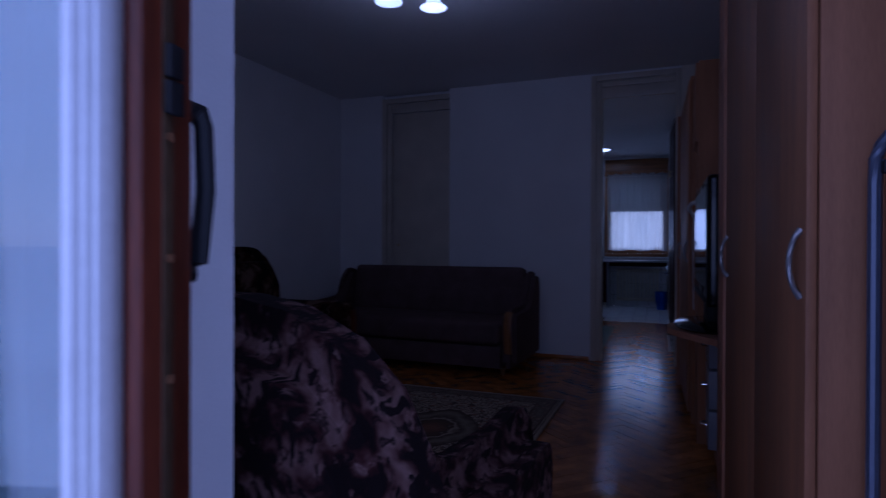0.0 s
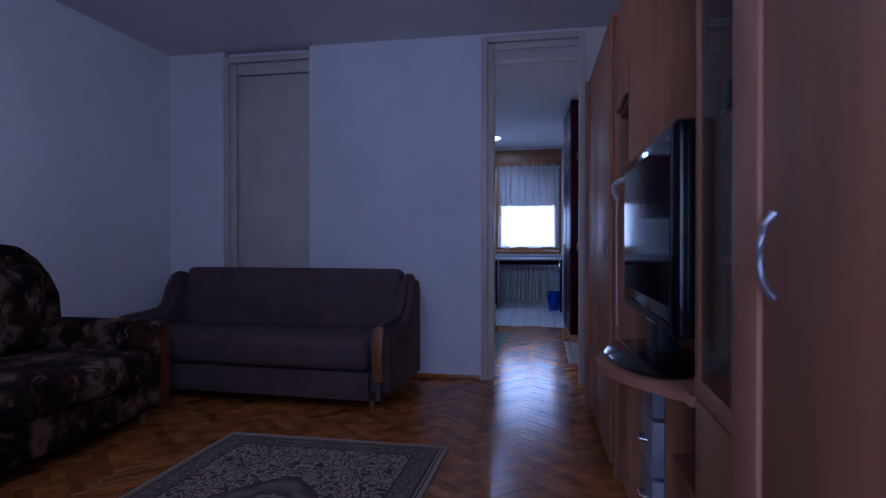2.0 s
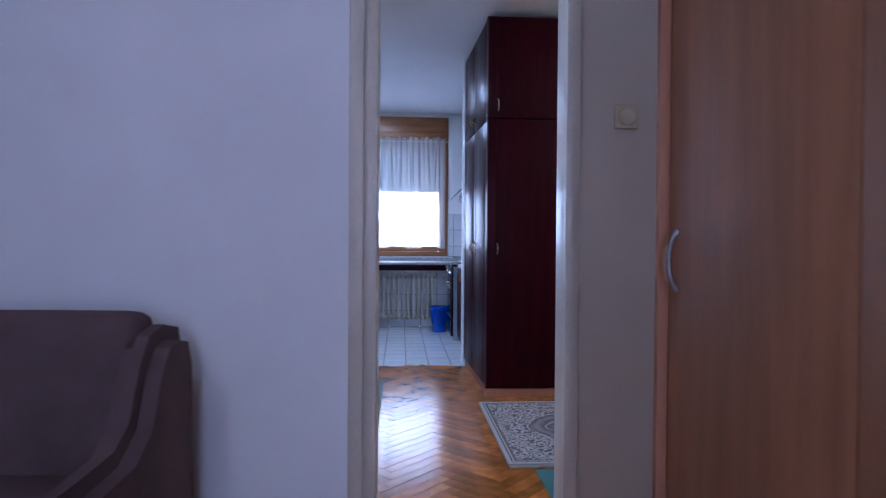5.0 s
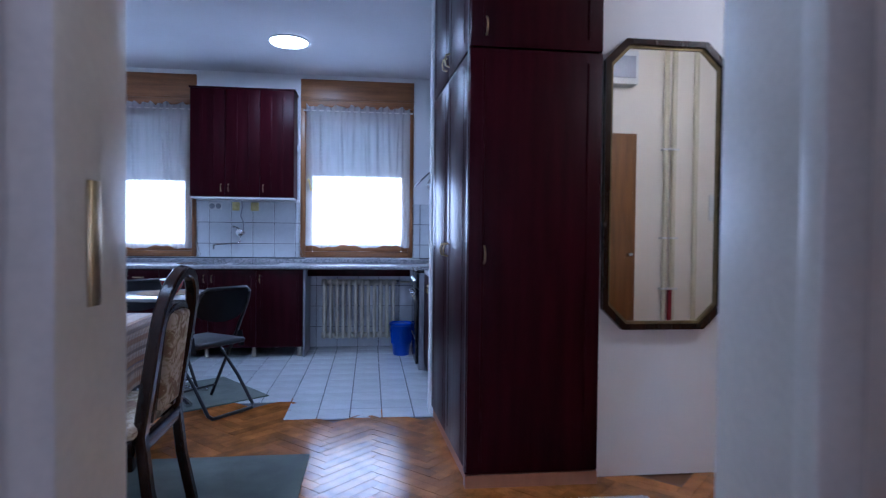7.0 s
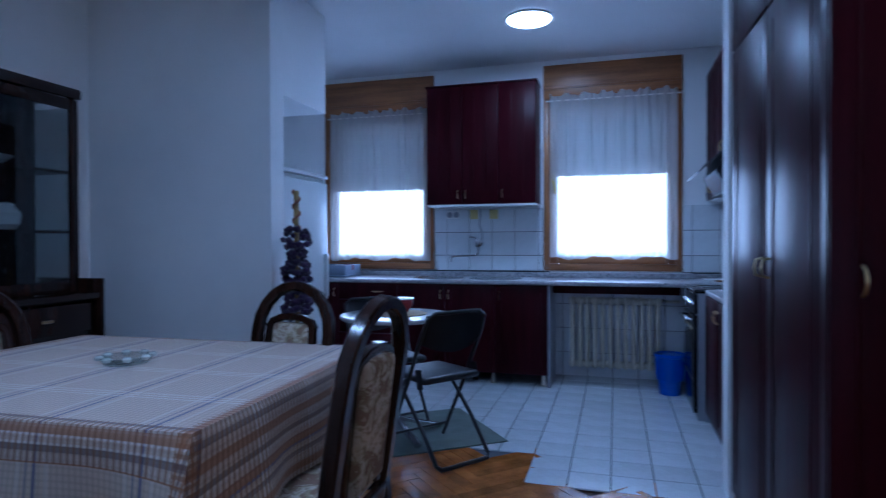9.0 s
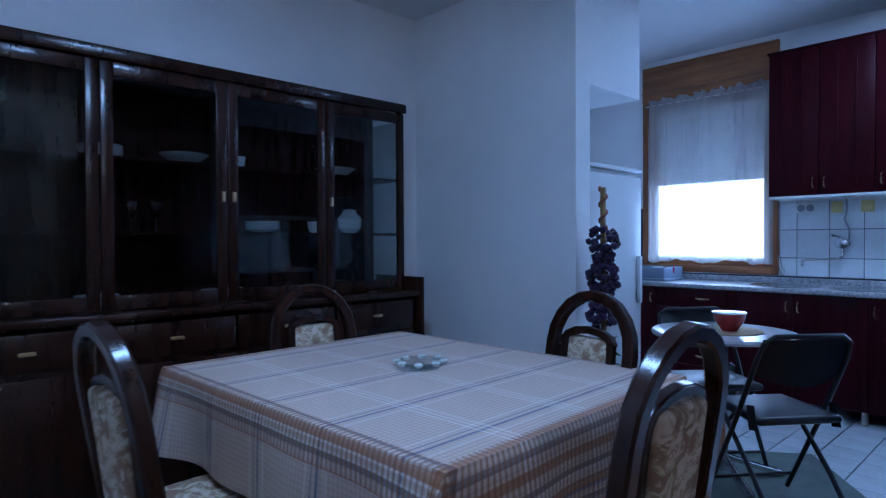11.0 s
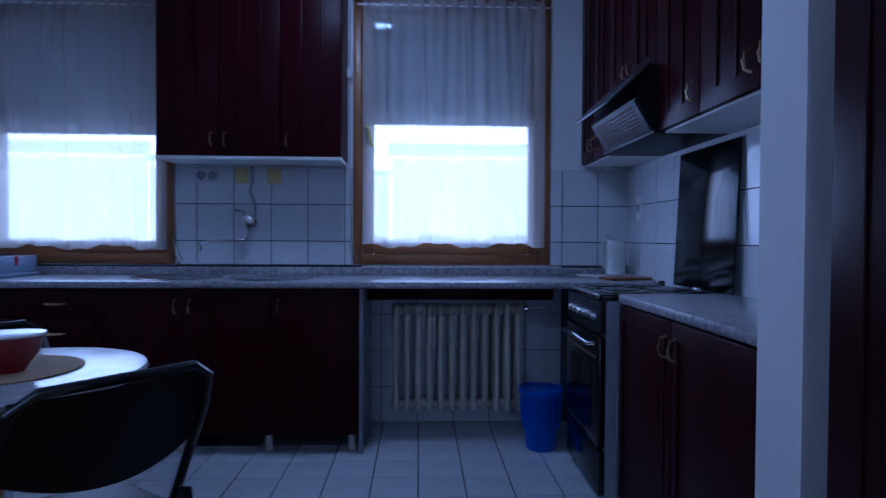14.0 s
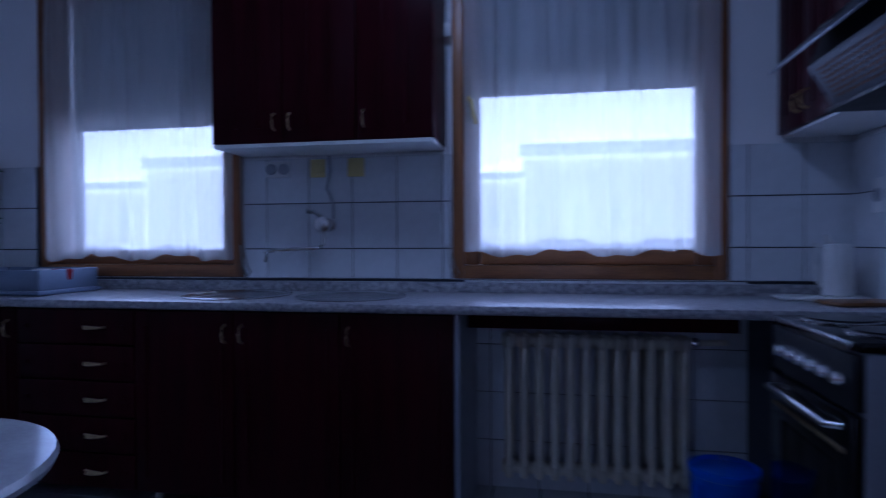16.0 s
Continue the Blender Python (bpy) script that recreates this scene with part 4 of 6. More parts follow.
def rug_material(name, w, h, cream, dark, red, border=0.16):
    """A woven rug about its own middle: fringe line, patterned borders, a medallion on a scrolled field."""
    mt, nt, n, b, co = cloth_base(name, 1.0, 0.5)
    sp = n.new("ShaderNodeSeparateXYZ")
    nt.links.new(co.outputs["Object"], sp.inputs[0])
    ax, ay = maths(nt, n, "ABSOLUTE", sp.outputs[0]), maths(nt, n, "ABSOLUTE", sp.outputs[1])
    edge = maths(nt, n, "MINIMUM", maths(nt, n, "SUBTRACT", w / 2, ax), maths(nt, n, "SUBTRACT", h / 2, ay))
    vo, scr = n.new("ShaderNodeTexVoronoi"), n.new("ShaderNodeTexNoise")
    fold = n.new("ShaderNodeCombineXYZ")
    nt.links.new(ax, fold.inputs[0])
    nt.links.new(ay, fold.inputs[1])
    vo.inputs["Scale"].default_value = 17
    scr.inputs["Scale"].default_value, scr.inputs["Detail"].default_value = 12, 1.5
    nt.links.new(fold.outputs[0], vo.inputs["Vector"])
    nt.links.new(fold.outputs[0], scr.inputs["Vector"])
    lines = ramp_node(nt, n, maths(nt, n, "PINGPONG", scr.outputs["Fac"], 0.06), [(0.0, dark), (0.022, dark), (0.03, cream), (1.0, cream)])
    field = mixed(nt, n, ramp_node(nt, n, vo.outputs["Distance"], [(0.0, (1, 1, 1)), (0.2, (1, 1, 1)), (0.26, (0, 0, 0))]), lines, red)
    r = maths(nt, n, "ADD", maths(nt, n, "POWER", maths(nt, n, "DIVIDE", ax, w * 0.24), 1.4), maths(nt, n, "POWER", maths(nt, n, "DIVIDE", ay, h * 0.22), 1.4))
    medal = ramp_node(nt, n, maths(nt, n, "MULTIPLY_ADD", scr.outputs["Fac"], 0.5, maths(nt, n, "SUBTRACT", r, 0.25)), [(0.0, red), (0.3, dark), (0.36, cream), (0.46, dark), (0.7, tuple(c * 0.6 for c in cream)), (0.95, dark)])
    inside_m = maths(nt, n, "LESS_THAN", r, 1.0)
    field = mixed(nt, n, inside_m, field, medal)
    vb = n.new("ShaderNodeTexVoronoi")
    vb.inputs["Scale"].default_value = 24
    nt.links.new(fold.outputs[0], vb.inputs["Vector"])
    band = ramp_node(nt, n, vb.outputs["Distance"], [(0.0, red), (0.18, red), (0.24, cream), (0.36, tuple(c * 1.3 for c in dark)), (0.8, tuple(c * 0.55 for c in cream))])
    col = mixed(nt, n, maths(nt, n, "LESS_THAN", edge, border), field, band)
    for a, c in ((border, dark), (border - 0.012, cream), (0.05, dark), (0.036, cream), (0.028, dark), (0.02, cream)):
        col = mixed(nt, n, maths(nt, n, "LESS_THAN", edge, a), col, c if a in (0.05, 0.028, 0.02, 0.036, border) else band)
        if a == border:
            col = mixed(nt, n, maths(nt, n, "LESS_THAN", edge, border - 0.01), col, band)
    nt.links.new(col, b.inputs["Base Color"])
    return mt


def plaid(name):
    """A checked tablecloth laid out in metres on its UV map: fine weave in the middle, brown and navy checks at the rim."""
    mt, nt, n, b, co = cloth_base(name, 0.6, 0.12)
    sp = n.new("ShaderNodeSeparateXYZ")
    nt.links.new(co.outputs["UV"], sp.inputs[0])
    col = (0.56, 0.44, 0.35)

    def lines(axis, period, width, shift=0.0):
        f = maths(nt, n, "FRACT", maths(nt, n, "DIVIDE", maths(nt, n, "ADD", sp.outputs[axis], 10 * period + shift), period))
        return maths(nt, n, "LESS_THAN", f, width / period)
    col = mixed(nt, n, maths(nt, n, "MULTIPLY", lines(0, 0.016, 0.006), 0.3), col, (0.26, 0.21, 0.18))
    col = mixed(nt, n, maths(nt, n, "MULTIPLY", lines(1, 0.016, 0.006), 0.22), col, (0.26, 0.21, 0.18))
    for axis in (0,):
        for s, wd, c, k in ((0.0, 0.009, (0.07, 0.09, 0.2), 0.75), (0.02, 0.005, (0.1, 0.12, 0.22), 0.6), (-0.03, 0.012, (0.8, 0.78, 0.76), 0.2), (0.045, 0.012, (0.8, 0.78, 0.76), 0.2)):
            col = mixed(nt, n, maths(nt, n, "MULTIPLY", lines(axis, 0.29, wd, s), k), col, c)
    for sh in (0.0, 0.02, 0.04):
        col = mixed(nt, n, maths(nt, n, "MULTIPLY", lines(1, 0.29, 0.006, sh), 0.4), col, (0.8, 0.78, 0.76))
    for axis, half in ((0, 0.697), (1, 0.562)):
        a = maths(nt, n, "ABSOLUTE", sp.outputs[axis])
        rim = maths(nt, n, "GREATER_THAN", a, half - 0.03)
        if axis == 1:
            rim = maths(nt, n, "MULTIPLY", rim, maths(nt, n, "LESS_THAN", a, half + 0.1))
        for s, wd, c, k in ((0.0, 0.022, (0.3, 0.13, 0.055), 0.75), (0.04, 0.015, (0.06, 0.05, 0.07), 0.62)):
            st_ = maths(nt, n, "MULTIPLY", lines(axis, 0.085, wd, s), maths(nt, n, "MULTIPLY", rim, k))
            col = mixed(nt, n, st_, col, c)
        other = 1 - axis
        for s, wd, c, k in ((0.0, 0.008, (0.2, 0.09, 0.04), 0.65),):
            col = mixed(nt, n, maths(nt, n, "MULTIPLY", lines(other, 0.018, wd, s), maths(nt, n, "MULTIPLY", rim, k)), col, c)
    nt.links.new(col, b.inputs["Base Color"])
    return mt


FLORAL = floral("dark_floral_velour", (0.05, 0.02, 0.01), (0.032, 0.01, 0.006), (0.19, 0.115, 0.08), (0.006, 0.003, 0.003), 5)
FLORALB = floral("rose_floral_velour", (0.1, 0.048, 0.042), (0.035, 0.009, 0.009), (0.19, 0.11, 0.095), (0.006, 0.002, 0.003), 14, True)
TAPESTRY = floral("cream_tapestry", (0.5, 0.42, 0.3), (0.28, 0.22, 0.13), (0.55, 0.46, 0.36), (0.24, 0.15, 0.1), 16)
CLOTH = plaid("checked_tablecloth")
PIPING = material("dark_piping", (0.05, 0.02, 0.02), 0.8)


# ---- living room: floral suite ----
AT.append(LIVING)
def scallop(y0, y1, top, dip, n, steps=10):
    pts = []
    for k in range(n):
        for i in range(steps):
            s = i / steps
            pts.append((y0 + (y1 - y0) * (k + s) / n, top - dip * (1 - math.sin(math.pi * s) ** 0.7)))
    return pts + [(y1, top - dip)]


fs = thing("floral_sofa", "dark floral velour sofa with a scalloped back", "sofa", pose(-3.25, 4.2, 0))
part("base", bx(0.06, 0.98, -0.8, 0.8, 0.08, 0.27, r=0.02), FLORAL, fs)
for i in range(2):
    bm = bm_new()
    cushion(bm, 0.3, 1.04, -0.79 + i * 0.795, -0.005 + i * 0.795, 0.275, 0.47, 0.06)
    part("seat_cushion", bm, FLORAL, fs)
back_line = [(-1.0, 0.4)] + [(-1.02, 0.8), (-0.95, 0.93), (-0.84, 1.0)] + scallop(-0.78, 0.72, 1.1, 0.025, 4) + [(0.84, 1.0), (0.93, 0.9), (1.0, 0.78), (1.02, 0.6), (1.0, 0.4)]
bm = bm_new()
prism(bm, back_line, 0.0, 0.22, "x")
bmesh.ops.bevel(bm, geom=[e for e in bm.edges if abs(e.verts[0].co.x - e.verts[1].co.x) < 1e-4], offset=0.05, segments=4, affect="EDGES")
part("backrest", bm, FLORAL, fs)
for i in range(2):
    bm = bm_new()
    cushion(bm, 0.0, 0.14, -0.79 + i * 0.795, -0.005 + i * 0.795, 0.0, 0.52, 0.06, m=pose(0.2, 0, 0.45, 0, -6, 0))
    part("back_cushion", bm, FLORAL, fs)
for s in (-1, 1):
    bm = bm_new()
    cushion(bm, 0.15, 1.0, s * 0.92 - 0.11, s * 0.92 + 0.11, 0.08, 0.63, 0.09)
    ar = part("arm", bm, FLORAL, fs)
    bm = bm_new()
    sweep(bm, [(1.0, s * 0.92, 0.08), (1.012, s * 0.92, 0.3), (1.015, s * 0.92, 0.5), (1.0, s * 0.92, 0.57)], 0.07, 0.025, (0, 1, 0))
    part("arm_front", bm, DOORRED, ar, "dark varnished wood arm front")
for x in (0.15, 0.9):
    for y in (-0.85, 0.85):
        bm = bm_new()
        lathe(bm, [(0.02, 0), (0.026, 0.04), (0.026, 0.08)], 12, pose(x, y, 0))
        part("foot", bm, PINEUP, fs)

ac = thing("floral_armchair", "bulky rose floral armchair with rolled arms", "armchair", pose(-0.46, 1.95, 0, 0, 0, 84))
side_line = [(-0.36, 0.06), (-0.40, 0.5), (-0.38, 0.68), (-0.28, 0.72), (-0.1, 0.69), (0.1, 0.685), (0.24, 0.7), (0.3, 0.69), (0.35, 0.64), (0.37, 0.56), (0.36, 0.46), (0.33, 0.38), (0.32, 0.06)]
for s in (-1, 1):
    bm = bm_new()
    prism(bm, side_line, s * 0.27, s * 0.46, "y")
    bmesh.ops.bevel(bm, geom=[e for e in bm.edges if abs(e.verts[0].co.y - e.verts[1].co.y) < 1e-4], offset=0.075, segments=5, affect="EDGES")
    part("arm", bm, FLORALB, ac)
top_line = [(-0.44, 0.1), (-0.47, 0.45), (-0.465, 0.64), (-0.44, 0.76), (-0.39, 0.87), (-0.31, 0.95), (-0.2, 1.0), (-0.08, 1.02), (0.08, 1.02), (0.2, 1.0), (0.31, 0.95), (0.39, 0.87), (0.44, 0.76), (0.465, 0.64), (0.47, 0.45), (0.44, 0.1)]
bm = bm_new()
prism(bm, top_line, -0.45, -0.2, "x")
bmesh.ops.bevel(bm, geom=[e for e in bm.edges if abs(e.verts[0].co.x - e.verts[1].co.x) < 1e-4], offset=0.085, segments=5, affect="EDGES")
for q in bm.verts:
    q.co.x -= 0.1 * (q.co.z - 0.6)
    q.co.x += 0.012 * noise.noise(q.co * 7)
back = part("backrest", bm, FLORALB, ac)
bm = bm_new()
tube(bm, [(-0.475, 0.46, 0.42), (-0.487, 0.36, 0.5), (-0.492, 0.2, 0.62), (-0.494, 0.0, 0.7), (-0.494, -0.2, 0.62), (-0.487, -0.36, 0.5), (-0.475, -0.46, 0.42)], 0.011)
part("piping", bm, PIPING, back)
bm = bm_new()
cushion(bm, -0.22, 0.36, -0.265, 0.265, 0.25, 0.47, 0.07)
part("seat_cushion", bm, FLORALB, ac)
part("base", bx(-0.36, 0.31, -0.26, 0.26, 0.06, 0.248, r=0.015), FLORALB, ac)
for x in (-0.33, 0.27):
    for y in (-0.36, 0.36):
        bm = bm_new()
        lathe(bm, [(0.02, 0), (0.026, 0.03), (0.026, 0.07)], 12, pose(x, y, 0))
        part("foot", bm, WALNUT, ac)


def rug(name, label, x, y, w, h, turn, mat, thick=0.012, fringe=None):
    r = thing(name, label, "rug", pose(x, y, 0.001, 0, 0, turn))
    bm = bm_new()
    nx, ny = 40, 40
    top = [[bm.verts.new((-w / 2 + w * i / nx, -h / 2 + h * j / ny, thick + 0.0015 * noise.noise((i * 0.3 + x * 7, j * 0.3, 0.0)))) for i in range(nx + 1)] for j in range(ny + 1)]
    for j in range(ny):
        for i in range(nx):
            bm.faces.new((top[j][i], top[j][i + 1], top[j + 1][i + 1], top[j + 1][i]))
    rim = [top[0][i] for i in range(nx + 1)] + [top[j][nx] for j in range(1, ny + 1)] + [top[ny][i] for i in range(nx - 1, -1, -1)] + [top[j][0] for j in range(ny - 1, 0, -1)]
    low = [bm.verts.new((v.co.x, v.co.y, 0)) for v in rim]
    for i in range(len(rim)):
        bm.faces.new((rim[i], low[i], low[(i + 1) % len(rim)], rim[(i + 1) % len(rim)]))
    part("woven_field", bm, mat, r)
    if fringe:
        bm = bm_new()
        for s in (-1, 1):
            for i in range(int(w / 0.012)):
                xx = -w / 2 + 0.006 + i * 0.012
                box(bm, xx - 0.003, xx + 0.003 + random.uniform(-0.001, 0.001), s * h / 2, s * (h / 2 + 0.025 + random.uniform(0, 0.008)), 0.002, 0.006)
        tagged(part("fringe", bm, fringe, r), kind="stuff")
    return r


CREAMCL = material("cream_fringe", (0.5, 0.47, 0.42), 1.0, vary=0.1, fine=300, bump=0.2)
rug("rug", "cream and brown oriental rug on parquet", -1.06, 4.0, 1.27, 1.92, 0, rug_material("oriental_rug", 1.27, 1.92, (0.38, 0.3, 0.22), (0.08, 0.055, 0.04), (0.22, 0.1, 0.06)), fringe=CREAMCL)
AT.append(Matrix())
rug("hall_rug", "small grey patterned rug in the hall", 0.56, 7.93, 0.86, 1.14, 0, rug_material("hall_runner", 0.86, 1.14, (0.4, 0.37, 0.35), (0.1, 0.08, 0.08), (0.26, 0.2, 0.17), 0.05), 0.014, CREAMCL)
rug("door_mat", "thin teal green mat beside the hall rug", 0.8, 7.1, 1.1, 0.4, 0, material("teal_mat", (0.05, 0.16, 0.15), 0.95, vary=0.15, fine=300, bump=0.3), 0.006)
rug("bedroom_rug", "muted plum patterned rug on the bedroom parquet", 3.1, 10.55, 1.5, 1.15, 0, rug_material("bedroom_rug", 1.5, 1.15, (0.2, 0.15, 0.16), (0.07, 0.04, 0.05), (0.16, 0.06, 0.07), 0.1), 0.01, CREAMCL)
rug("dining_carpet", "plain grey green carpet under the dining table", -1.93, 8.13, 2.78, 2.08, 0, GREENCL, 0.008)
rug("kitchen_mat", "dark grey green mat under the round table", -1.57, 10.36, 1.0, 0.75, 37, GREENCL, 0.007)

AT.pop()
# chandelier
ch = thing("chandelier", "brass chandelier with white bell glass shades", "lamp", pose(-1.08, 3.85, 0.14))
bm = bm_new()
lathe(bm, [(0.06, H - 0.14), (0.055, H - 0.155), (0.012, H - 0.16), (0.01, 2.64), (0.03, 2.63), (0.04, 2.6), (0.02, 2.55), (0.008, 2.53)], 20)
part("stem", bm, BRASS, ch)
SHADE = glow("opal_shade", (0.86, 0.93, 1.0), 7)
for k in range(5):
    a = radians(20 + 72 * k)
    bm = bm_new()
    tube(bm, [(math.cos(a) * r, math.sin(a) * r, z) for r, z in ((0.02, 2.6), (0.1, 2.56), (0.19, 2.585), (0.235, 2.62), (0.24, 2.6), (0.24, 2.56))], 0.007)
    arm = part("arm", bm, BRASS, ch)
    bm = bm_new()
    prof = [(0.02, 2.56), (0.03, 2.545), (0.036, 2.51), (0.045, 2.48), (0.065, 2.455), (0.085, 2.445), (0.082, 2.443), (0.06, 2.45), (0.04, 2.475), (0.02, 2.5)]
    lathe(bm, prof, 20, pose(0.24 * math.cos(a), 0.24 * math.sin(a), 0))
    part("shade", bm, SHADE, arm, "white bell glass shade")

# folded drying rack against the wardrobe side
dr = thing("drying_rack", "folded steel laundry rack leaning on the wardrobe", "drying rack", pose(0.825, 1.905, 0))
STEEL = material("blue_grey_tube", (0.11, 0.125, 0.18), 0.35, 0.4, vary=0.08, bump=0.01)
bm = bm_new()
tube(bm, [(-0.19, 0, 0.02)] + [(-0.19, 0, 1.22)] + [(-0.13 + 0.06 * math.cos(radians(q)), 0, 1.25 + 0.07 * math.sin(radians(q))) for q in (170, 150, 130, 110, 90)] + [(0.1, 0, 1.33), (0.15, 0, 1.3), (0.17, 0, 1.24), (0.17, 0, 0.02)], 0.011, 10)
part("outer_frame", bm, STEEL, dr)
bm = bm_new()
tube(bm, [(-0.155, -0.02, 1.24), (-0.155, -0.02, 0.62), (-0.14, -0.02, 0.56), (-0.1, -0.02, 0.53), (0.1, -0.02, 0.53), (0.14, -0.02, 0.58), (0.14, -0.02, 1.24)], 0.009, 10)
part("inner_frame", bm, STEEL, dr)
for z in (1.12, 1.04, 0.95, 0.87, 0.78, 0.7, 0.62):
    bm = bm_new()
    tube(bm, [(-0.155, -0.021, z), (0.14, -0.021, z)], 0.0025, 6)
    part("wire", bm, CHROME, dr)
part("clip", bx(-0.185, -0.14, -0.03, -0.008, 1.235, 1.26, r=0.004), BLACKM, dr)

# white coiled cord hanging from the shelf column
cd = thing("cord", "twisted white cord hanging from a shelf", "cord")
bm = bm_new()
for ph in (0, math.pi):
    pts = []
    for i in range(40):
        s = i / 39
        c = Vector((0.42 - 0.03 * math.sin(math.pi * s), 4.44 + 0.25 * s, 1.37 - 0.07 * s ** 1.8))
        pts.append(c + Vector((0.006 * math.cos(s * 40 + ph), 0, 0.008 * math.sin(s * 40 + ph))))
    tube(bm, pts, 0.005, 6)
part("coil", bm, WHITEPL, cd)
bm = bm_new()
tube(bm, [(0.418, 4.69, 1.3), (0.414, 4.688, 1.2), (0.416, 4.685, 0.9), (0.418, 4.68, 0.72)], 0.003, 6)
part("lead", bm, WHITEPL, cd)

# balcony door: closed leaf, its edge fittings, outer white lining
bd = tagged(thing("balcony_door", "varnished balcony door leaf with white outer face", "door", pose(-0.075, 1.06, 0, 0, 0, 10)), kind="structure")
part("meeting_stile", bx(-0.014, 0.0, -0.03, 0.035, 0.05, 2.3, r=0.004), DOORRED, bd, "varnished wood stile")
part("rebate", bx(-0.026, -0.0145, -0.014, 0.03, 0.05, 2.3, r=0.002), SEAM, bd)
part("stile_core", bx(-0.055, -0.0265, -0.01, 0.034, 0.05, 2.3, r=0.004), DOORRED, bd)
for a, b, c in ((-0.055, -0.044, -0.04), (-0.0435, -0.0375, -0.034), (-0.037, -0.031, -0.028)):
    part("outer_moulding", bx(a, b, c - 0.012, -0.0105, 0.05, 2.3, r=0.003), WHITEFR, bd, "white lacquered outer moulding")
part("pane", bx(-0.85, -0.0555, -0.03, -0.024, 0.2, 2.2), PANE, bd).visible_shadow = False
part("bottom_rail", bx(-0.85, -0.0555, -0.04, 0.0, 0.05, 0.199, r=0.004), WHITEFR, bd)
lp = part("lock_plate", bx(0.0005, 0.0025, -0.008, 0.006, 0.35, 1.9, r=0.001), material("dull_brass", (0.1, 0.06, 0.03), 0.5, 0.5, vary=0.2, bump=0.02), bd, "long dull brass edge lock plate")
for z in (0.7, 0.86, 1.0, 1.1, 1.2, 1.33, 1.45):
    bm = bm_new()
    lathe(bm, [(0.004, 0.0), (0.004, 0.002), (0.002, 0.003)], 10, pose(0.0035, -0.001, z, 0, 90, 0))
    part("screw", bm, SEAM, lp)
for z in (1.232, 1.262):
    part("latch", bx(0.004, 0.01, -0.01, 0.01, z - 0.014, z + 0.014, r=0.002), BLACKM, lp)
bm = bm_new()
tube(bm, [(-0.012, 0.036, 1.225), (-0.012, 0.05, 1.235), (-0.01, 0.058, 1.235), (-0.006, 0.06, 1.22), (-0.004, 0.06, 1.16), (-0.009, 0.056, 1.095), (-0.013, 0.05, 1.085), (-0.013, 0.036, 1.09)], 0.009, 8)
part("handle", bm, BLACKM, bd, "black lever handle")
# unseen slab, added overhead to keep sky light off the outer wall
structure("balcony_shade_slab", bx(-2.2, 1.6, -0.75, 1.079, 2.5, 2.6), CEIL, "unseen white slab added to shade the balcony", "ceiling")

# white lace curtain hanging behind the balcony door's pane
bm = bm_new()
grid = [[bm.verts.new((-0.8 + 0.74 * i / 60, 0.006 + 0.007 * math.sin(i * 0.9) + 0.003 * math.sin(i * 2.3), 0.12 + 2.1 * j / 4)) for j in range(5)] for i in range(61)]
for g, h in zip(grid, grid[1:]):
    for j in range(4):
        bm.faces.new((g[j], h[j], h[j + 1], g[j + 1]))
lace = thing("lace_curtain", "pale grey lace curtain hanging behind the balcony door", "curtain", pose(-0.075, 1.06, 0, 0, 0, 10))
part("cloth", bm, material("white_lace", (0.28, 0.34, 0.37), 0.9, vary=0.12, scale=14, fine=160, bump=0.3), lace)
bm = bm_new()
tube(bm, [(-0.8, 0.006, 2.224), (-0.06, 0.006, 2.224)], 0.006, 8)
part("rod", bm, BRASS, lace)
AT.pop()

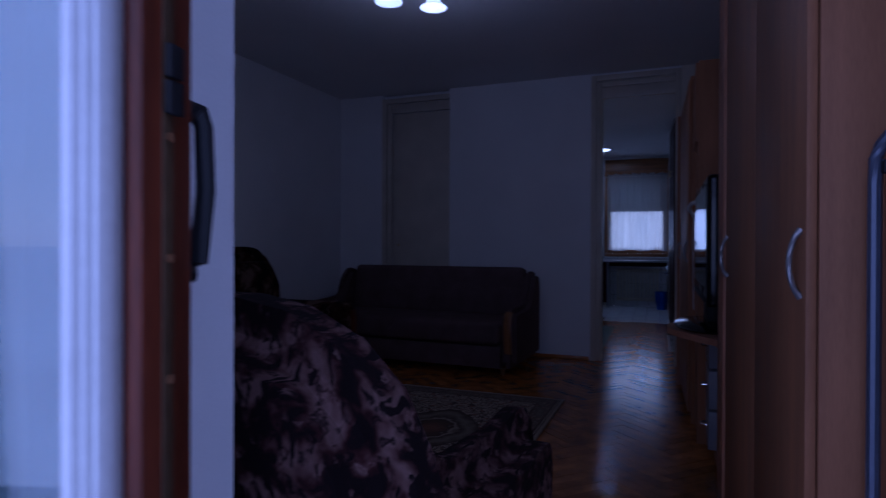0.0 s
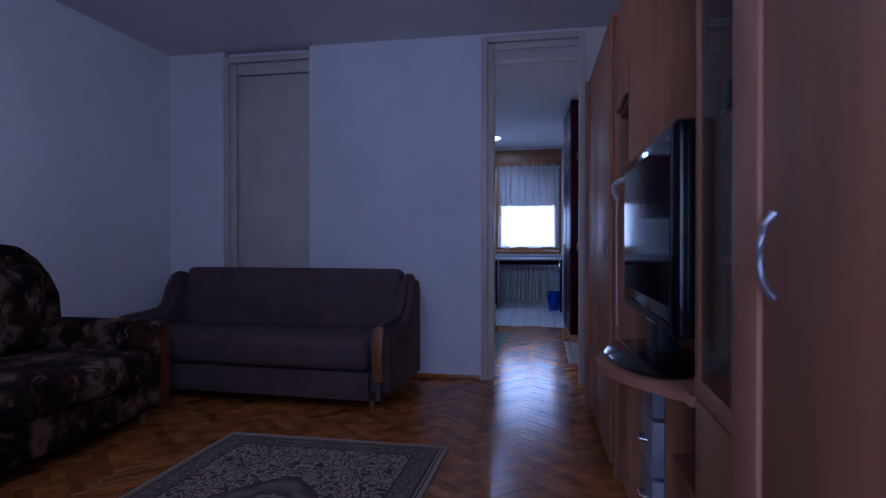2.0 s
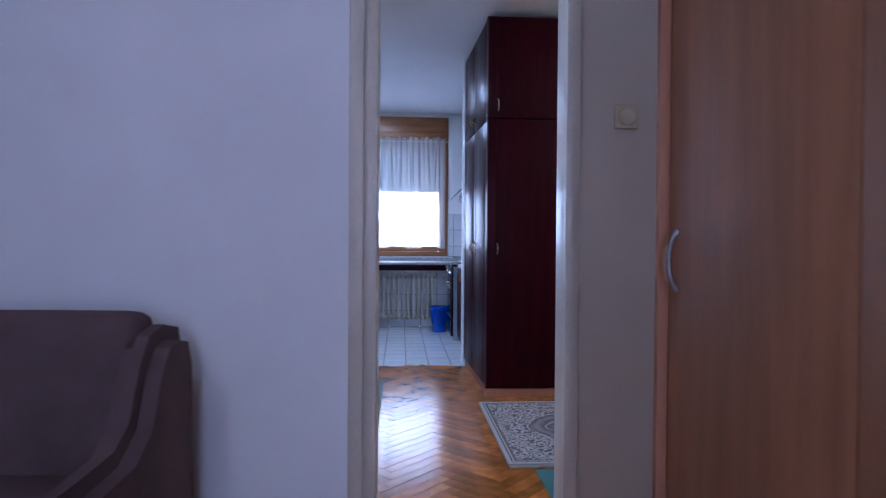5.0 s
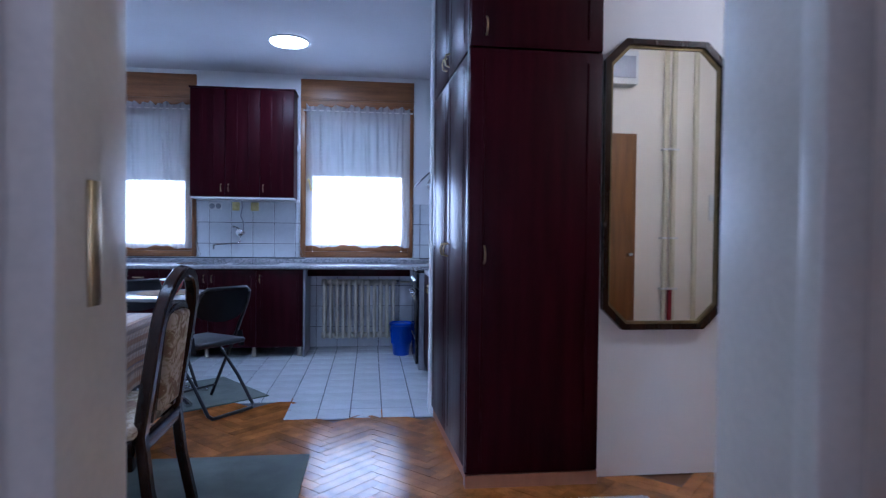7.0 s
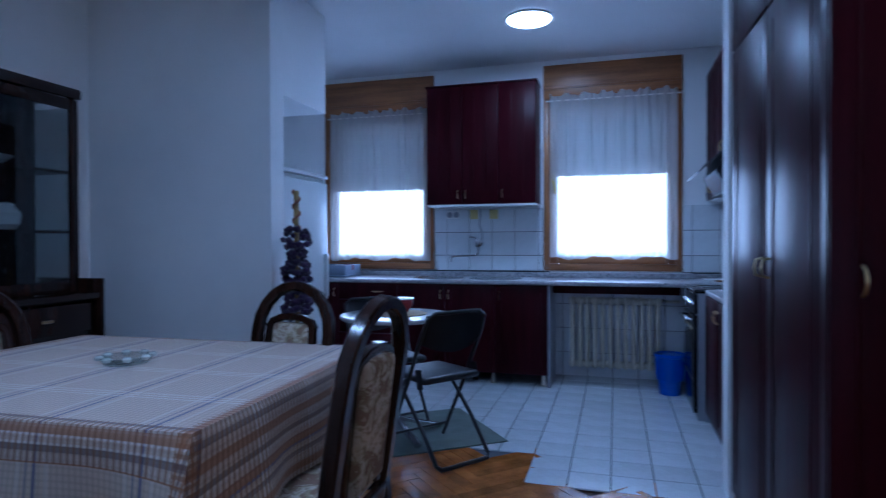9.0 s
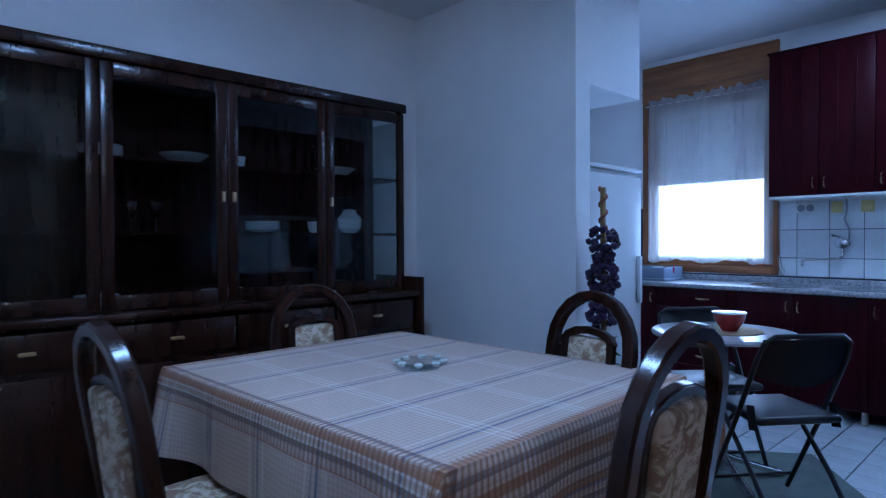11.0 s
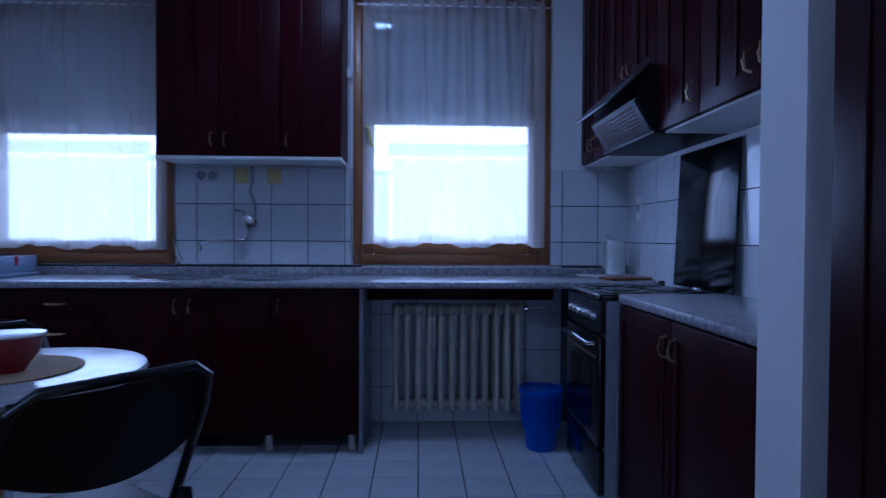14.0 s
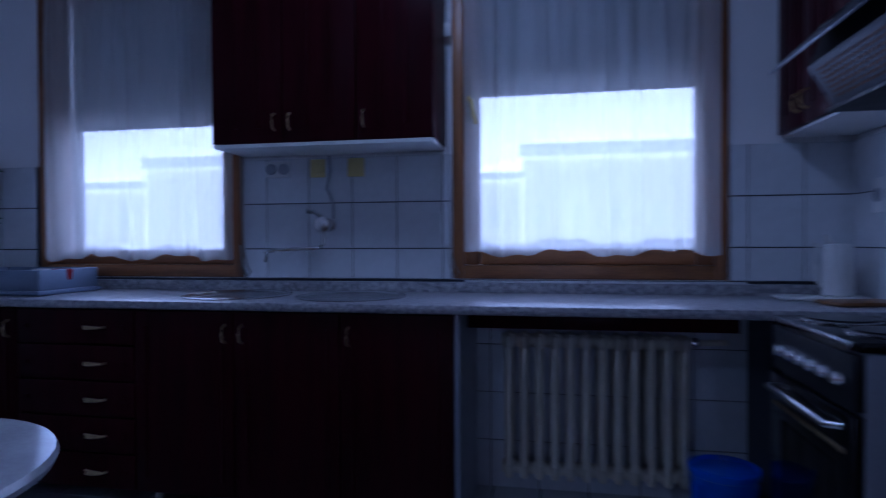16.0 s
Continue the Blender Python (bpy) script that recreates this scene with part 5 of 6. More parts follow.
# ---- dining chairs ----
def dining_chair():
    """Faces +y; origin on the floor under the seat's middle."""
    c = thing("dining_chair", "polished walnut dining chair with an arched tapestry back", "chair", group="chairs round the dining table")
    tilt = 0.09
    arch = [(-0.168, 0.44), (-0.17, 0.6), (-0.17, 0.76)] + [(0.17 * -math.cos(radians(q)), 0.83 + 0.205 * math.sin(radians(q))) for q in (0, 18, 36, 54, 72, 90, 108, 126, 144, 162, 180)] + [(0.17, 0.76), (0.17, 0.6), (0.168, 0.44)]
    bm = bm_new()
    sweep(bm, [(x, -0.2 - tilt * (z - 0.44) / 0.6, z) for x, z in arch], 0.045, 0.042, (0, 1, 0.15))
    part("back_frame", bm, WALNUT, c)
    for s in (-1, 1):
        bm = bm_new()
        sweep(bm, [(s * 0.168, -0.27, 0.0), (s * 0.168, -0.225, 0.22), (s * 0.168, -0.2, 0.45)], 0.042, 0.038, (1, 0, 0))
        part("back_leg", bm, WALNUT, c)
        bm = bm_new()
        sweep(bm, [(s * 0.2, 0.2, 0.0), (s * 0.2, 0.195, 0.2), (s * 0.195, 0.19, 0.43)], 0.042, 0.042, (1, 0, 0))
        part("front_leg", bm, WALNUT, c)
        bm = bm_new()
        sweep(bm, [(s * 0.2, -0.19, 0.4), (s * 0.2, 0.19, 0.4)], 0.025, 0.06, (1, 0, 0))
        part("seat_rail", bm, WALNUT, c)
        bm = bm_new()
        sweep(bm, [(s * 0.1, -0.205, 0.46), (s * 0.105, -0.225, 0.62), (s * 0.105, -0.24, 0.78), (s * 0.1, -0.252, 0.865)], 0.03, 0.028, (0, 1, 0.15))
        part("back_slat", bm, WALNUT, c)
    bm = bm_new()
    sweep(bm, [(0.105 * math.cos(radians(q)), -0.252 - 0.01 * math.sin(radians(q)), 0.85 + 0.05 * math.sin(radians(q))) for q in (0, 30, 60, 90, 120, 150, 180)], 0.032, 0.03, (0, 1, 0.15))
    part("crest", bm, WALNUT, c)
    bm = bm_new()
    cushion(bm, -0.092, 0.092, -0.022, 0.022, 0.0, 0.385, 0.02, m=pose(0, -0.222, 0.49, 7, 0, 0))
    part("back_pad", bm, TAPESTRY, c)
    bm = bm_new()
    cushion(bm, -0.22, 0.22, -0.2, 0.22, 0.425, 0.485, 0.028)
    part("seat", bm, TAPESTRY, c)
    for y in (-0.21, 0.2):
        bm = bm_new()
        sweep(bm, [(-0.18, y, 0.4), (0.18, y, 0.4)], 0.025, 0.06, (0, 1, 0))
        part("cross_rail", bm, WALNUT, c)
    return c


chair = dining_chair()
SLIM = Matrix.Diagonal((0.9, 1.0, 0.985, 1.0))
chair.matrix_basis = pose(-1.25, 8.46, 0.008, 0, 0, 91) @ Matrix.Diagonal((1.22, 1.0, 0.965, 1.0))
for m in (pose(-1.69, 8.89, 0.008, 0, 0, 171.5), pose(-2.44, 8.58, 0.008, 0, 0, -92), pose(-2.05, 7.88, 0.008, 0, 0, 3)):
    copy_thing(chair, m @ SLIM)


# ---- tablecloth ----
def tablecloth():
    bm = bm_new()
    uv = bm.loops.layers.uv.new("cloth")
    a, b, drop, r = 0.702, 0.567, 0.27, 0.05
    N, K = 168, 14
    per = []
    for i in range(N):
        s = i / N * 4
        side, f = int(s), s % 1
        if side == 0:
            per.append((-a + 2 * a * f, -b))
        elif side == 1:
            per.append((a, -b + 2 * b * f))
        elif side == 2:
            per.append((a - 2 * a * f, b))
        else:
            per.append((-a, b - 2 * b * f))
    store = {}
    rings = []
    for k in range(8):
        s = k / 8
        rings.append([bm.verts.new((x * s, y * s, 0.757)) for x, y in per] if k else None)
        if k:
            for v, (x, y) in zip(rings[k], per):
                store[v] = (x * s, y * s)
    centre = bm.verts.new((0, 0, 0.757))
    store[centre] = (0, 0)
    edge = []
    for k in range(K + 1):
        d = drop * k / K
        row = []
        for i, (x, y) in enumerate(per):
            corner = max(0.0, 1 - math.hypot(a - abs(x), b - abs(y)) / 0.3)
            nx, ny = (math.copysign(1, x) if abs(abs(x) - a) < 1e-6 else 0), (math.copysign(1, y) if abs(abs(y) - b) < 1e-6 else 0)
            if corner > 0:
                nx, ny = nx + 0.75 * corner * math.copysign(1, x) * (0 if nx else 1), ny + 0.75 * corner * math.copysign(1, y) * (0 if ny else 1)
            L = math.hypot(nx, ny)
            nx, ny = nx / L, ny / L
            wave = (0.012 * math.sin(i * 0.52) + 0.01 * math.sin(i * 0.27 + 1)) * (d / drop) ** 1.3
            out = 0.012 * (1 - math.exp(-d * 40)) + 0.05 * corner ** 2 * d / drop + wave + 0.05 * d
            fold = 0.045 * corner ** 3 * math.sin(min(1, d / drop) * 1.5)
            z = 0.757 - (0.0 if k == 0 else max(0.0, d - 0.003)) - 0.05 * corner ** 2 * d / drop
            v = bm.verts.new((x + nx * out + ny * fold, y + ny * out - nx * fold, z))
            sx = x + (math.copysign(d, x) if abs(abs(x) - a) < 1e-6 else 0)
            sy = y + (math.copysign(d, y) if abs(abs(y) - b) < 1e-6 else 0)
            store[v] = (sx, sy)
            row.append(v)
        edge.append(row)
    rings = [q for q in rings if q] + edge
    for p, q in zip(rings, rings[1:]):
        for i in range(N):
            bm.faces.new((p[i], p[(i + 1) % N], q[(i + 1) % N], q[i]))
    for i in range(N):
        bm.faces.new((centre, rings[0][i], rings[0][(i + 1) % N]))
    for f in bm.faces:
        for l in f.loops:
            l[uv].uv = store[l.vert]
    return bm


tagged(part("tablecloth", tablecloth(), CLOTH, None, "", TM), "beige tablecloth with brown and navy checks", "tablecloth")
ash = thing("glass_dish", "clear cut glass dish on the tablecloth", "dish", pose(-1.96, 8.57, 0.7575))
bm = bm_new()
lathe(bm, [(0.05, 0.0), (0.07, 0.004), (0.088, 0.028), (0.084, 0.03), (0.064, 0.01), (0.01, 0.007)], 16)
part("bowl", bm, CABPANE, ash)
for i in range(8):
    q = radians(45 * i)
    bm = bm_new()
    lathe(bm, [(0.012, 0.0), (0.016, 0.01), (0.01, 0.016)], 8, pose(0.082 * math.cos(q), 0.082 * math.sin(q), 0.02))
    part("rim_lobe", bm, DISHGLASS, ash)


# ---- round table with bowl, folding chairs ----
rt = thing("round_table", "small round pedestal table with a pale glossy top", "table", pose(-1.62, 10.3, 0.008))
PALE = material("pale_glossy_laminate", (0.5, 0.5, 0.52), 0.16, vary=0.08, scale=12, fine=90, bump=0.005)
bm = bm_new()
lathe(bm, [(0.31, 0.705), (0.335, 0.71), (0.34, 0.722), (0.335, 0.733), (0.3, 0.735)], 48)
part("tabletop", bm, PALE, rt)
bm = bm_new()
lathe(bm, [(0.028, 0.03), (0.028, 0.69), (0.09, 0.695), (0.09, 0.704)], 20)
part("column", bm, CHROME, rt)
for k in range(4):
    q = radians(45 + 90 * k)
    bm = bm_new()
    sweep(bm, [(0.02 * math.cos(q), 0.02 * math.sin(q), 0.1), (0.15 * math.cos(q), 0.15 * math.sin(q), 0.055), (0.3 * math.cos(q), 0.3 * math.sin(q), 0.015)], 0.04, 0.025, (-math.sin(q), math.cos(q), 0))
    part("foot", bm, CHROME, rt)
bm = bm_new()
lathe(bm, [(0.0, 0.0), (0.185, 0.0), (0.188, 0.003), (0.18, 0.005)][1:], 40)
solid("placemat", bm, material("woven_placemat", (0.34, 0.24, 0.14), 0.85, vary=0.15, scale=20, fine=200, bump=0.3), "round brown woven placemat on the table", "placemat", pose(-1.62, 10.3, 0.7435))
bw = thing("bowl", "dark red ceramic bowl with a pale rim", "bowl", pose(-1.575, 10.27, 0.749))
bm = bm_new()
lathe(bm, [(0.035, 0.0), (0.042, 0.012), (0.065, 0.045), (0.078, 0.088), (0.074, 0.09), (0.06, 0.048), (0.03, 0.016)], 32)
part("body", bm, REDCER, bw)
bm = bm_new()
lathe(bm, [(0.0745, 0.0885), (0.08, 0.089), (0.079, 0.094), (0.0745, 0.093)], 32)
part("rim", bm, CERAMIC, bw)


def folding_chair():
    """Faces +y; tube frame with a padded seat and a curved back."""
    c = thing("folding_chair", "black folding chair with a vinyl seat", "chair", group="folding chairs at the round table")
    w = 0.2
    bm = bm_new()
    pts = [(-w, 0.2, 0.02), (-w, -0.02, 0.42), (-w, -0.16, 0.7), (-w + 0.01, -0.19, 0.77), (-w + 0.05, -0.2, 0.8), (w - 0.05, -0.2, 0.8), (w - 0.01, -0.19, 0.77), (w, -0.16, 0.7), (w, -0.02, 0.42), (w, 0.2, 0.02)]
    tube(bm, pts, 0.011, 10)
    part("main_frame", bm, IRON, c)
    bm = bm_new()
    v = w - 0.026
    tube(bm, [(-v, 0.14, 0.43), (-v, -0.1, 0.2), (-v, -0.24, 0.03), (-v + 0.02, -0.255, 0.012), (-v + 0.06, -0.258, 0.012), (v - 0.06, -0.258, 0.012), (v - 0.02, -0.255, 0.012), (v, -0.24, 0.03), (v, -0.1, 0.2), (v, 0.14, 0.43)], 0.011, 10)
    part("rear_frame", bm, IRON, c)
    for y, z in ((0.155, 0.1),):
        bm = bm_new()
        tube(bm, [(-w, y, z), (w, y, z)], 0.008, 8)
        part("stretcher", bm, IRON, c)
    for s in (-1, 1):
        bm = bm_new()
        sweep(bm, [(s * (w - 0.012), -0.1, 0.5), (s * (w - 0.012), -0.12, 0.4)], 0.006, 0.05, (1, 0, 0))
        part("hinge_plate", bm, IRON, c)
    bm = bm_new()
    cushion(bm, -0.19, 0.19, -0.16, 0.21, 0.425, 0.462, 0.018)
    for q in bm.verts:
        if q.co.y > 0.12:
            q.co.x *= 0.93
    part("seat", bm, LEATHER, c)
    bm = bm_new()
    rows = []
    for j in range(9):
        s = j / 8
        row = []
        for i in range(17):
            u = i / 16 * 2 - 1
            low = 0.615 + 0.03 * (1 - u * u) * -1 + 0.02 * u * u
            row.append(bm.verts.new((u * 0.192, -0.135 - 0.055 * s - 0.03 * (1 - u * u), low + (0.79 - low) * s)))
        rows.append(row)
    for p, q in zip(rows, rows[1:]):
        for i in range(16):
            bm.faces.new((p[i], p[i + 1], q[i + 1], q[i]))
    bmesh.ops.solidify(bm, geom=bm.faces[:], thickness=0.018)
    part("backrest", bm, LEATHER, c)
    return c


fc = folding_chair()
fc.matrix_basis = pose(-1.295, 10.06, 0.008, 0, 0, 53)
copy_thing(fc, pose(-1.744, 10.444, 0.008, 0, 0, 231))

# ---- artificial vine on a pole ----
pl = thing("grape_pole", "artificial grape vine on a pole in a pot", "plant", pose(-2.175, 10.09, 0))
TERRA = material("terracotta", (0.3, 0.13, 0.08), 0.8, vary=0.15, scale=8, fine=120, bump=0.1)
GRAPE = material("dark_grapes", (0.03, 0.015, 0.045), 0.3, vary=0.3, scale=30, fine=90, bump=0.02, pieces=0.4)
LEAF = material("plastic_leaves", (0.05, 0.1, 0.04), 0.5, vary=0.25, scale=20, fine=90, bump=0.05, pieces=0.35)
BAMBOO = material("bamboo", (0.35, 0.24, 0.09), 0.5, vary=0.2, scale=10, fine=70, bump=0.05)
bm = bm_new()
lathe(bm, [(0.08, 0.0), (0.085, 0.01), (0.115, 0.16), (0.125, 0.165), (0.125, 0.19), (0.11, 0.19), (0.1, 0.15)], 24)
part("pot", bm, TERRA, pl)
bm = bm_new()
tube(bm, [(0, 0, 0.14), (0.004, 0, 0.6), (-0.003, 0.003, 1.1), (0, 0, 1.49)], 0.016, 10)
part("pole", bm, BAMBOO, pl)
rng = random.Random(11)
bm = bm_new()
bmesh.ops.create_icosphere(bm, subdivisions=1, radius=0.022)
grape_mesh = mesh_of("grape", bm, GRAPE)
for i in range(190):
    z = rng.uniform(0.72, 1.26)
    r = 0.085 * (0.5 + 0.55 * math.sin((z - 0.7) * 16) ** 2) * rng.uniform(0.75, 1.05)
    q = rng.uniform(0, 6.28)
    ob = new("grape", grape_mesh)
    ob.parent = pl
    ob.matrix_basis = pose(r * math.cos(q), r * math.sin(q), z) @ Matrix.Scale(rng.uniform(0.8, 1.2), 4)
bm = bm_new()
tube(bm, [(0.02 * math.cos(i * 0.8), 0.02 * math.sin(i * 0.8), 1.26 + i * 0.011) for i in range(22)], 0.009, 6)
part("twine", bm, TERRA, pl)


def leaf(bm, m, L, W):
    v = [bm.verts.new(m @ Vector(p)) for p in ((0, 0, 0), (W / 2, L * 0.4, 0.01), (0, L, -0.01), (-W / 2, L * 0.4, 0.01), (0, L * 0.45, -0.004))]
    for a, b in ((0, 1), (1, 2), (2, 3), (3, 0)):
        bm.faces.new((v[a], v[b], v[4]))


bm = bm_new()
for i in range(110):
    z = rng.uniform(0.22, 0.62)
    leaf(bm, pose(rng.gauss(0, 0.03), rng.gauss(0, 0.03), z, rng.uniform(-50, 60), rng.uniform(-40, 40), rng.uniform(0, 360)), rng.uniform(0.06, 0.12), rng.uniform(0.03, 0.05))
tagged(part("leaves", bm, LEAF, pl), kind="stuff")
bm = bm_new()
for i in range(60):
    q = rng.uniform(0, 360)
    a = radians(q)
    pts = [(0.05 * math.cos(a), 0.05 * math.sin(a), 0.18), (0.15 * math.cos(a), 0.15 * math.sin(a), 0.28 + rng.uniform(0, 0.12)), (0.24 * math.cos(a), 0.24 * math.sin(a), 0.2 + rng.uniform(-0.1, 0.1))]
    if i % 3 == 0:
        tube(bm, pts, 0.002, 4)
tagged(part("stems", bm, LEAF, pl), kind="stuff")

# ---- glazed dining cabinet ----
hu = thing("china_cabinet", "long dark wooden china cabinet with glass doors", "cabinet", pose(-3.675, 7.33, 0))
LEN = 2.28
part("base_body", bx(0.0, 0.44, 0.0, LEN + 0.03, 0.06, 0.86, r=0.004), WALNUT, hu)
part("base_top", bx(0.0, 0.47, -0.01, LEN + 0.05, 0.861, 0.895, r=0.008), WALNUT, hu)
part("plinth", bx(0.02, 0.42, 0.01, LEN, 0.0, 0.059), SEAM, hu)
part("gallery", bx(0.37, 0.44, 0.0, LEN + 0.03, 0.70, 0.857, r=0.004), WALNUT, hu)
for i in range(4):
    a, b = 0.01 + i * LEN / 4, (i + 1) * LEN / 4 - 0.005
    d = part("base_door", bx(0.441, 0.46, a, b, 0.08, 0.66, r=0.005), WALNUT, hu)
    part("door_panel", bx(0.4605, 0.467, a + 0.08, b - 0.08, 0.15, 0.59, r=0.003), WALNUT, d)
    d = part("drawer", bx(0.441, 0.46, a, b, 0.685, 0.84, r=0.005), WALNUT, hu)
    part("knob", bx(0.461, 0.475, (a + b) / 2 - 0.03, (a + b) / 2 + 0.03, 0.755, 0.77, r=0.004), BRASS, d)
part("end_board", bx(0.0, 0.475, LEN + 0.052, LEN + 0.075, 0.0, 0.975, r=0.004), WALNUT, hu)
part("back_board", bx(0.0, 0.012, 0.0, LEN, 0.896, 2.0), WALNUT, hu)
part("cornice", bx(0.0, 0.385, -0.02, LEN + 0.015, 2.0, 2.06, r=0.012), WALNUT, hu)
part("end_panel", bx(0.013, 0.35, 0.0, 0.02, 0.896, 1.999), WALNUT, hu)
part("end_glass", bx(0.05, 0.32, LEN - 0.012, LEN - 0.007, 0.93, 1.96), CABPANE, hu)
for a, b in ((0.013, 0.049), (0.321, 0.352)):
    part("end_post", bx(a, b, LEN - 0.022, LEN, 0.896, 1.999, r=0.003), WALNUT, hu)
for z in (1.235, 1.575):
    part("shelf", bx(0.013, 0.33, 0.021, LEN - 0.024, z, z + 0.016), WALNUT, hu)
for i in range(4):
    a, b = 0.004 + i * LEN / 4, (i + 1) * LEN / 4 - 0.002
    g = part("glass_door", bx(0.36, 0.365, a + 0.05, b - 0.05, 0.96, 1.94), CABPANE, hu)
    for p, q in ((a, a + 0.052), (b - 0.052, b)):
        part("stile", bx(0.353, 0.373, p, q, 0.9, 1.995, r=0.004), WALNUT, g)
    for p, q in ((0.9, 0.965), (1.935, 1.995)):
        part("rail", bx(0.353, 0.373, a + 0.0525, b - 0.0525, p, q, r=0.004), WALNUT, g)
    y = b - 0.025 if i in (1, 0) and i == 1 else a + 0.025
    part("pull", bx(0.3735, 0.392, y - 0.008, y + 0.008, 1.40, 1.45, r=0.004), BRASS, g)


def plate(bm, x, y, z, r):
    lathe(bm, [(r * 0.5, 0), (r * 0.6, 0.003), (r, 0.018), (r * 0.97, 0.02), (r * 0.55, 0.007)], 24, pose(x, y, z))


wares = [("plate_stack", "stack of white plates behind glass", "plates", 0.62, 1.592, 0), ("serving_dish", "shallow white serving dish behind glass", "dish", 1.0, 1.592, 1), ("cup", "white porcelain cup behind glass", "cup", 1.28, 1.592, 2),
         ("serving_dish", "white oval dish on a cabinet shelf", "dish", 1.9, 1.592, 1), ("glass", "stemmed glass on a cabinet shelf", "glass", 0.75, 1.252, 3), ("glass", "stemmed glass on a cabinet shelf", "glass", 0.86, 1.252, 3),
         ("plate_stack", "stack of pale plates on the lower shelf", "plates", 1.42, 1.252, 0), ("teapot", "pale glass jar on the lower shelf", "jar", 2.0, 1.252, 4), ("cup", "small white cup behind glass", "cup", 1.75, 1.252, 2), ("bowl", "white bowl at the cabinet's bottom", "bowl", 1.2, 0.896, 1), ("plate_stack", "plates at the cabinet's bottom", "plates", 0.6, 0.896, 0)]
for nm, lb, ct_, y, z, k in wares:
    bm = bm_new()
    if k == 0:
        for i in range(6):
            plate(bm, 0, 0, 0.008 * i, 0.095)
    elif k == 1:
        lathe(bm, [(0.05, 0), (0.06, 0.004), (0.12, 0.05), (0.116, 0.052), (0.055, 0.01)], 28)
    elif k == 2:
        lathe(bm, [(0.022, 0), (0.036, 0.02), (0.042, 0.065), (0.039, 0.065), (0.03, 0.02)], 20)
    elif k == 3:
        lathe(bm, [(0.03, 0), (0.03, 0.003), (0.005, 0.008), (0.005, 0.07), (0.03, 0.1), (0.034, 0.15), (0.032, 0.15), (0.026, 0.1)], 16)
    else:
        lathe(bm, [(0.04, 0), (0.07, 0.03), (0.075, 0.09), (0.04, 0.13), (0.045, 0.14), (0.01, 0.15)], 20)
    solid(nm, bm, GLASS if k == 3 else CERAMIC, lb, ct_, pose(-3.5, 7.33 + y, z + 0.001))

# ---- kitchen fittings ----
hood = thing("cooker_hood", "black and silver slanted cooker hood over the stove", "cooker hood", pose(0.41, 11.425, 1.53))
SILVER = material("silver_paint", (0.1, 0.105, 0.12), 0.4, 0.6, vary=0.05, bump=0.01)
bm = bm_new()
prism(bm, [(0.27, 0.0), (0.27, 0.255), (-0.05, 0.255), (-0.11, 0.12), (-0.03, -0.01)], -0.3, 0.3, "y")
part("body", bm, BLACKM, hood)
part("visor", bx(-0.235, 0.0, -0.302, 0.302, -0.004, 0.004, r=0.003, m=pose(-0.05, 0, 0.262, 0, -43, 0)), SILVER, hood)
fm = pose(-0.073, 0, 0.052, 0, 58.4, 0)
part("filter_panel", bx(-0.073, 0.073, -0.29, 0.29, -0.006, 0.004, r=0.003, m=fm), material("dark_filter", (0.05, 0.05, 0.06), 0.5, 0.5, vary=0.2, bump=0.02), hood)
bm = bm_new()
for i in range(7):
    for j in range(30):
        bmesh.ops.create_circle(bm, cap_ends=True, segments=6, radius=0.0058, matrix=fm @ pose(-0.05 + 0.0165 * i, -0.25 + 0.0165 * j, -0.0075))
part("filter_mesh", bm, SEAM, hood)
part("lower_filter", bx(-0.045, 0.265, -0.325, 0.325, -0.026, -0.012, r=0.003), BLACKM, hood)
part("switch", bx(-0.12, -0.08, 0.05, 0.15, 0.005, 0.009, r=0.002, m=pose(-0.05, 0, 0.262, 0, -43, 0)), BLACKM, hood)

lid = part("glass_lid", bx(-0.008, 0.0, -0.37, 0.16, 0.0, 0.61, r=0.004, m=pose(0.478, 0, 0.868, 0, 2.5, 0)), BLACK, st, "raised black glass lid")
for y in (-0.2, 0.2):
    part("lid_hinge", bx(0.4, 0.44, y - 0.02, y + 0.02, 0.861, 0.885, r=0.003), CHROME, st)
for x, y, r in ((0.13, -0.12, 0.075), (0.13, 0.12, 0.09), (0.32, -0.12, 0.09), (0.32, 0.12, 0.075)):
    bm = bm_new()
    lathe(bm, [(r + 0.006, 0.861), (r + 0.006, 0.866), (r, 0.868), (r, 0.872), (r * 0.3, 0.873)], 28, pose(x, y, 0))
    part("hotplate", bm, IRON, st)
    bm = bm_new()
    lathe(bm, [(r + 0.012, 0.8605), (r + 0.012, 0.865), (r + 0.007, 0.867), (r + 0.0065, 0.8605)], 28, pose(x, y, 0))
    part("plate_ring", bm, CHROME, st)
for i in range(6):
    bm = bm_new()
    lathe(bm, [(0.018, 0.0), (0.017, 0.012), (0.012, 0.022), (0.004, 0.023)], 16, pose(-0.005, -0.19 + 0.07 * i, 0.765, 0, -90, 0))
    part("knob", bm, CHROME, st)
bm = bm_new()
tube(bm, [(-0.01, -0.2, 0.655), (-0.04, -0.19, 0.655), (-0.04, 0.19, 0.655), (-0.01, 0.2, 0.655)], 0.009, 10)
part("door_handle", bm, CHROME, od)
part("trim_strip", bx(-0.012, 0.0, -0.238, 0.238, 0.835, 0.86, r=0.003), CHROME, st)
part("oven_trim", bx(-0.0125, -0.0105, -0.22, 0.22, 0.595, 0.607), BRASS, od)
part("oven_trim", bx(-0.0125, -0.0105, -0.22, 0.22, 0.262, 0.27), BRASS, od)

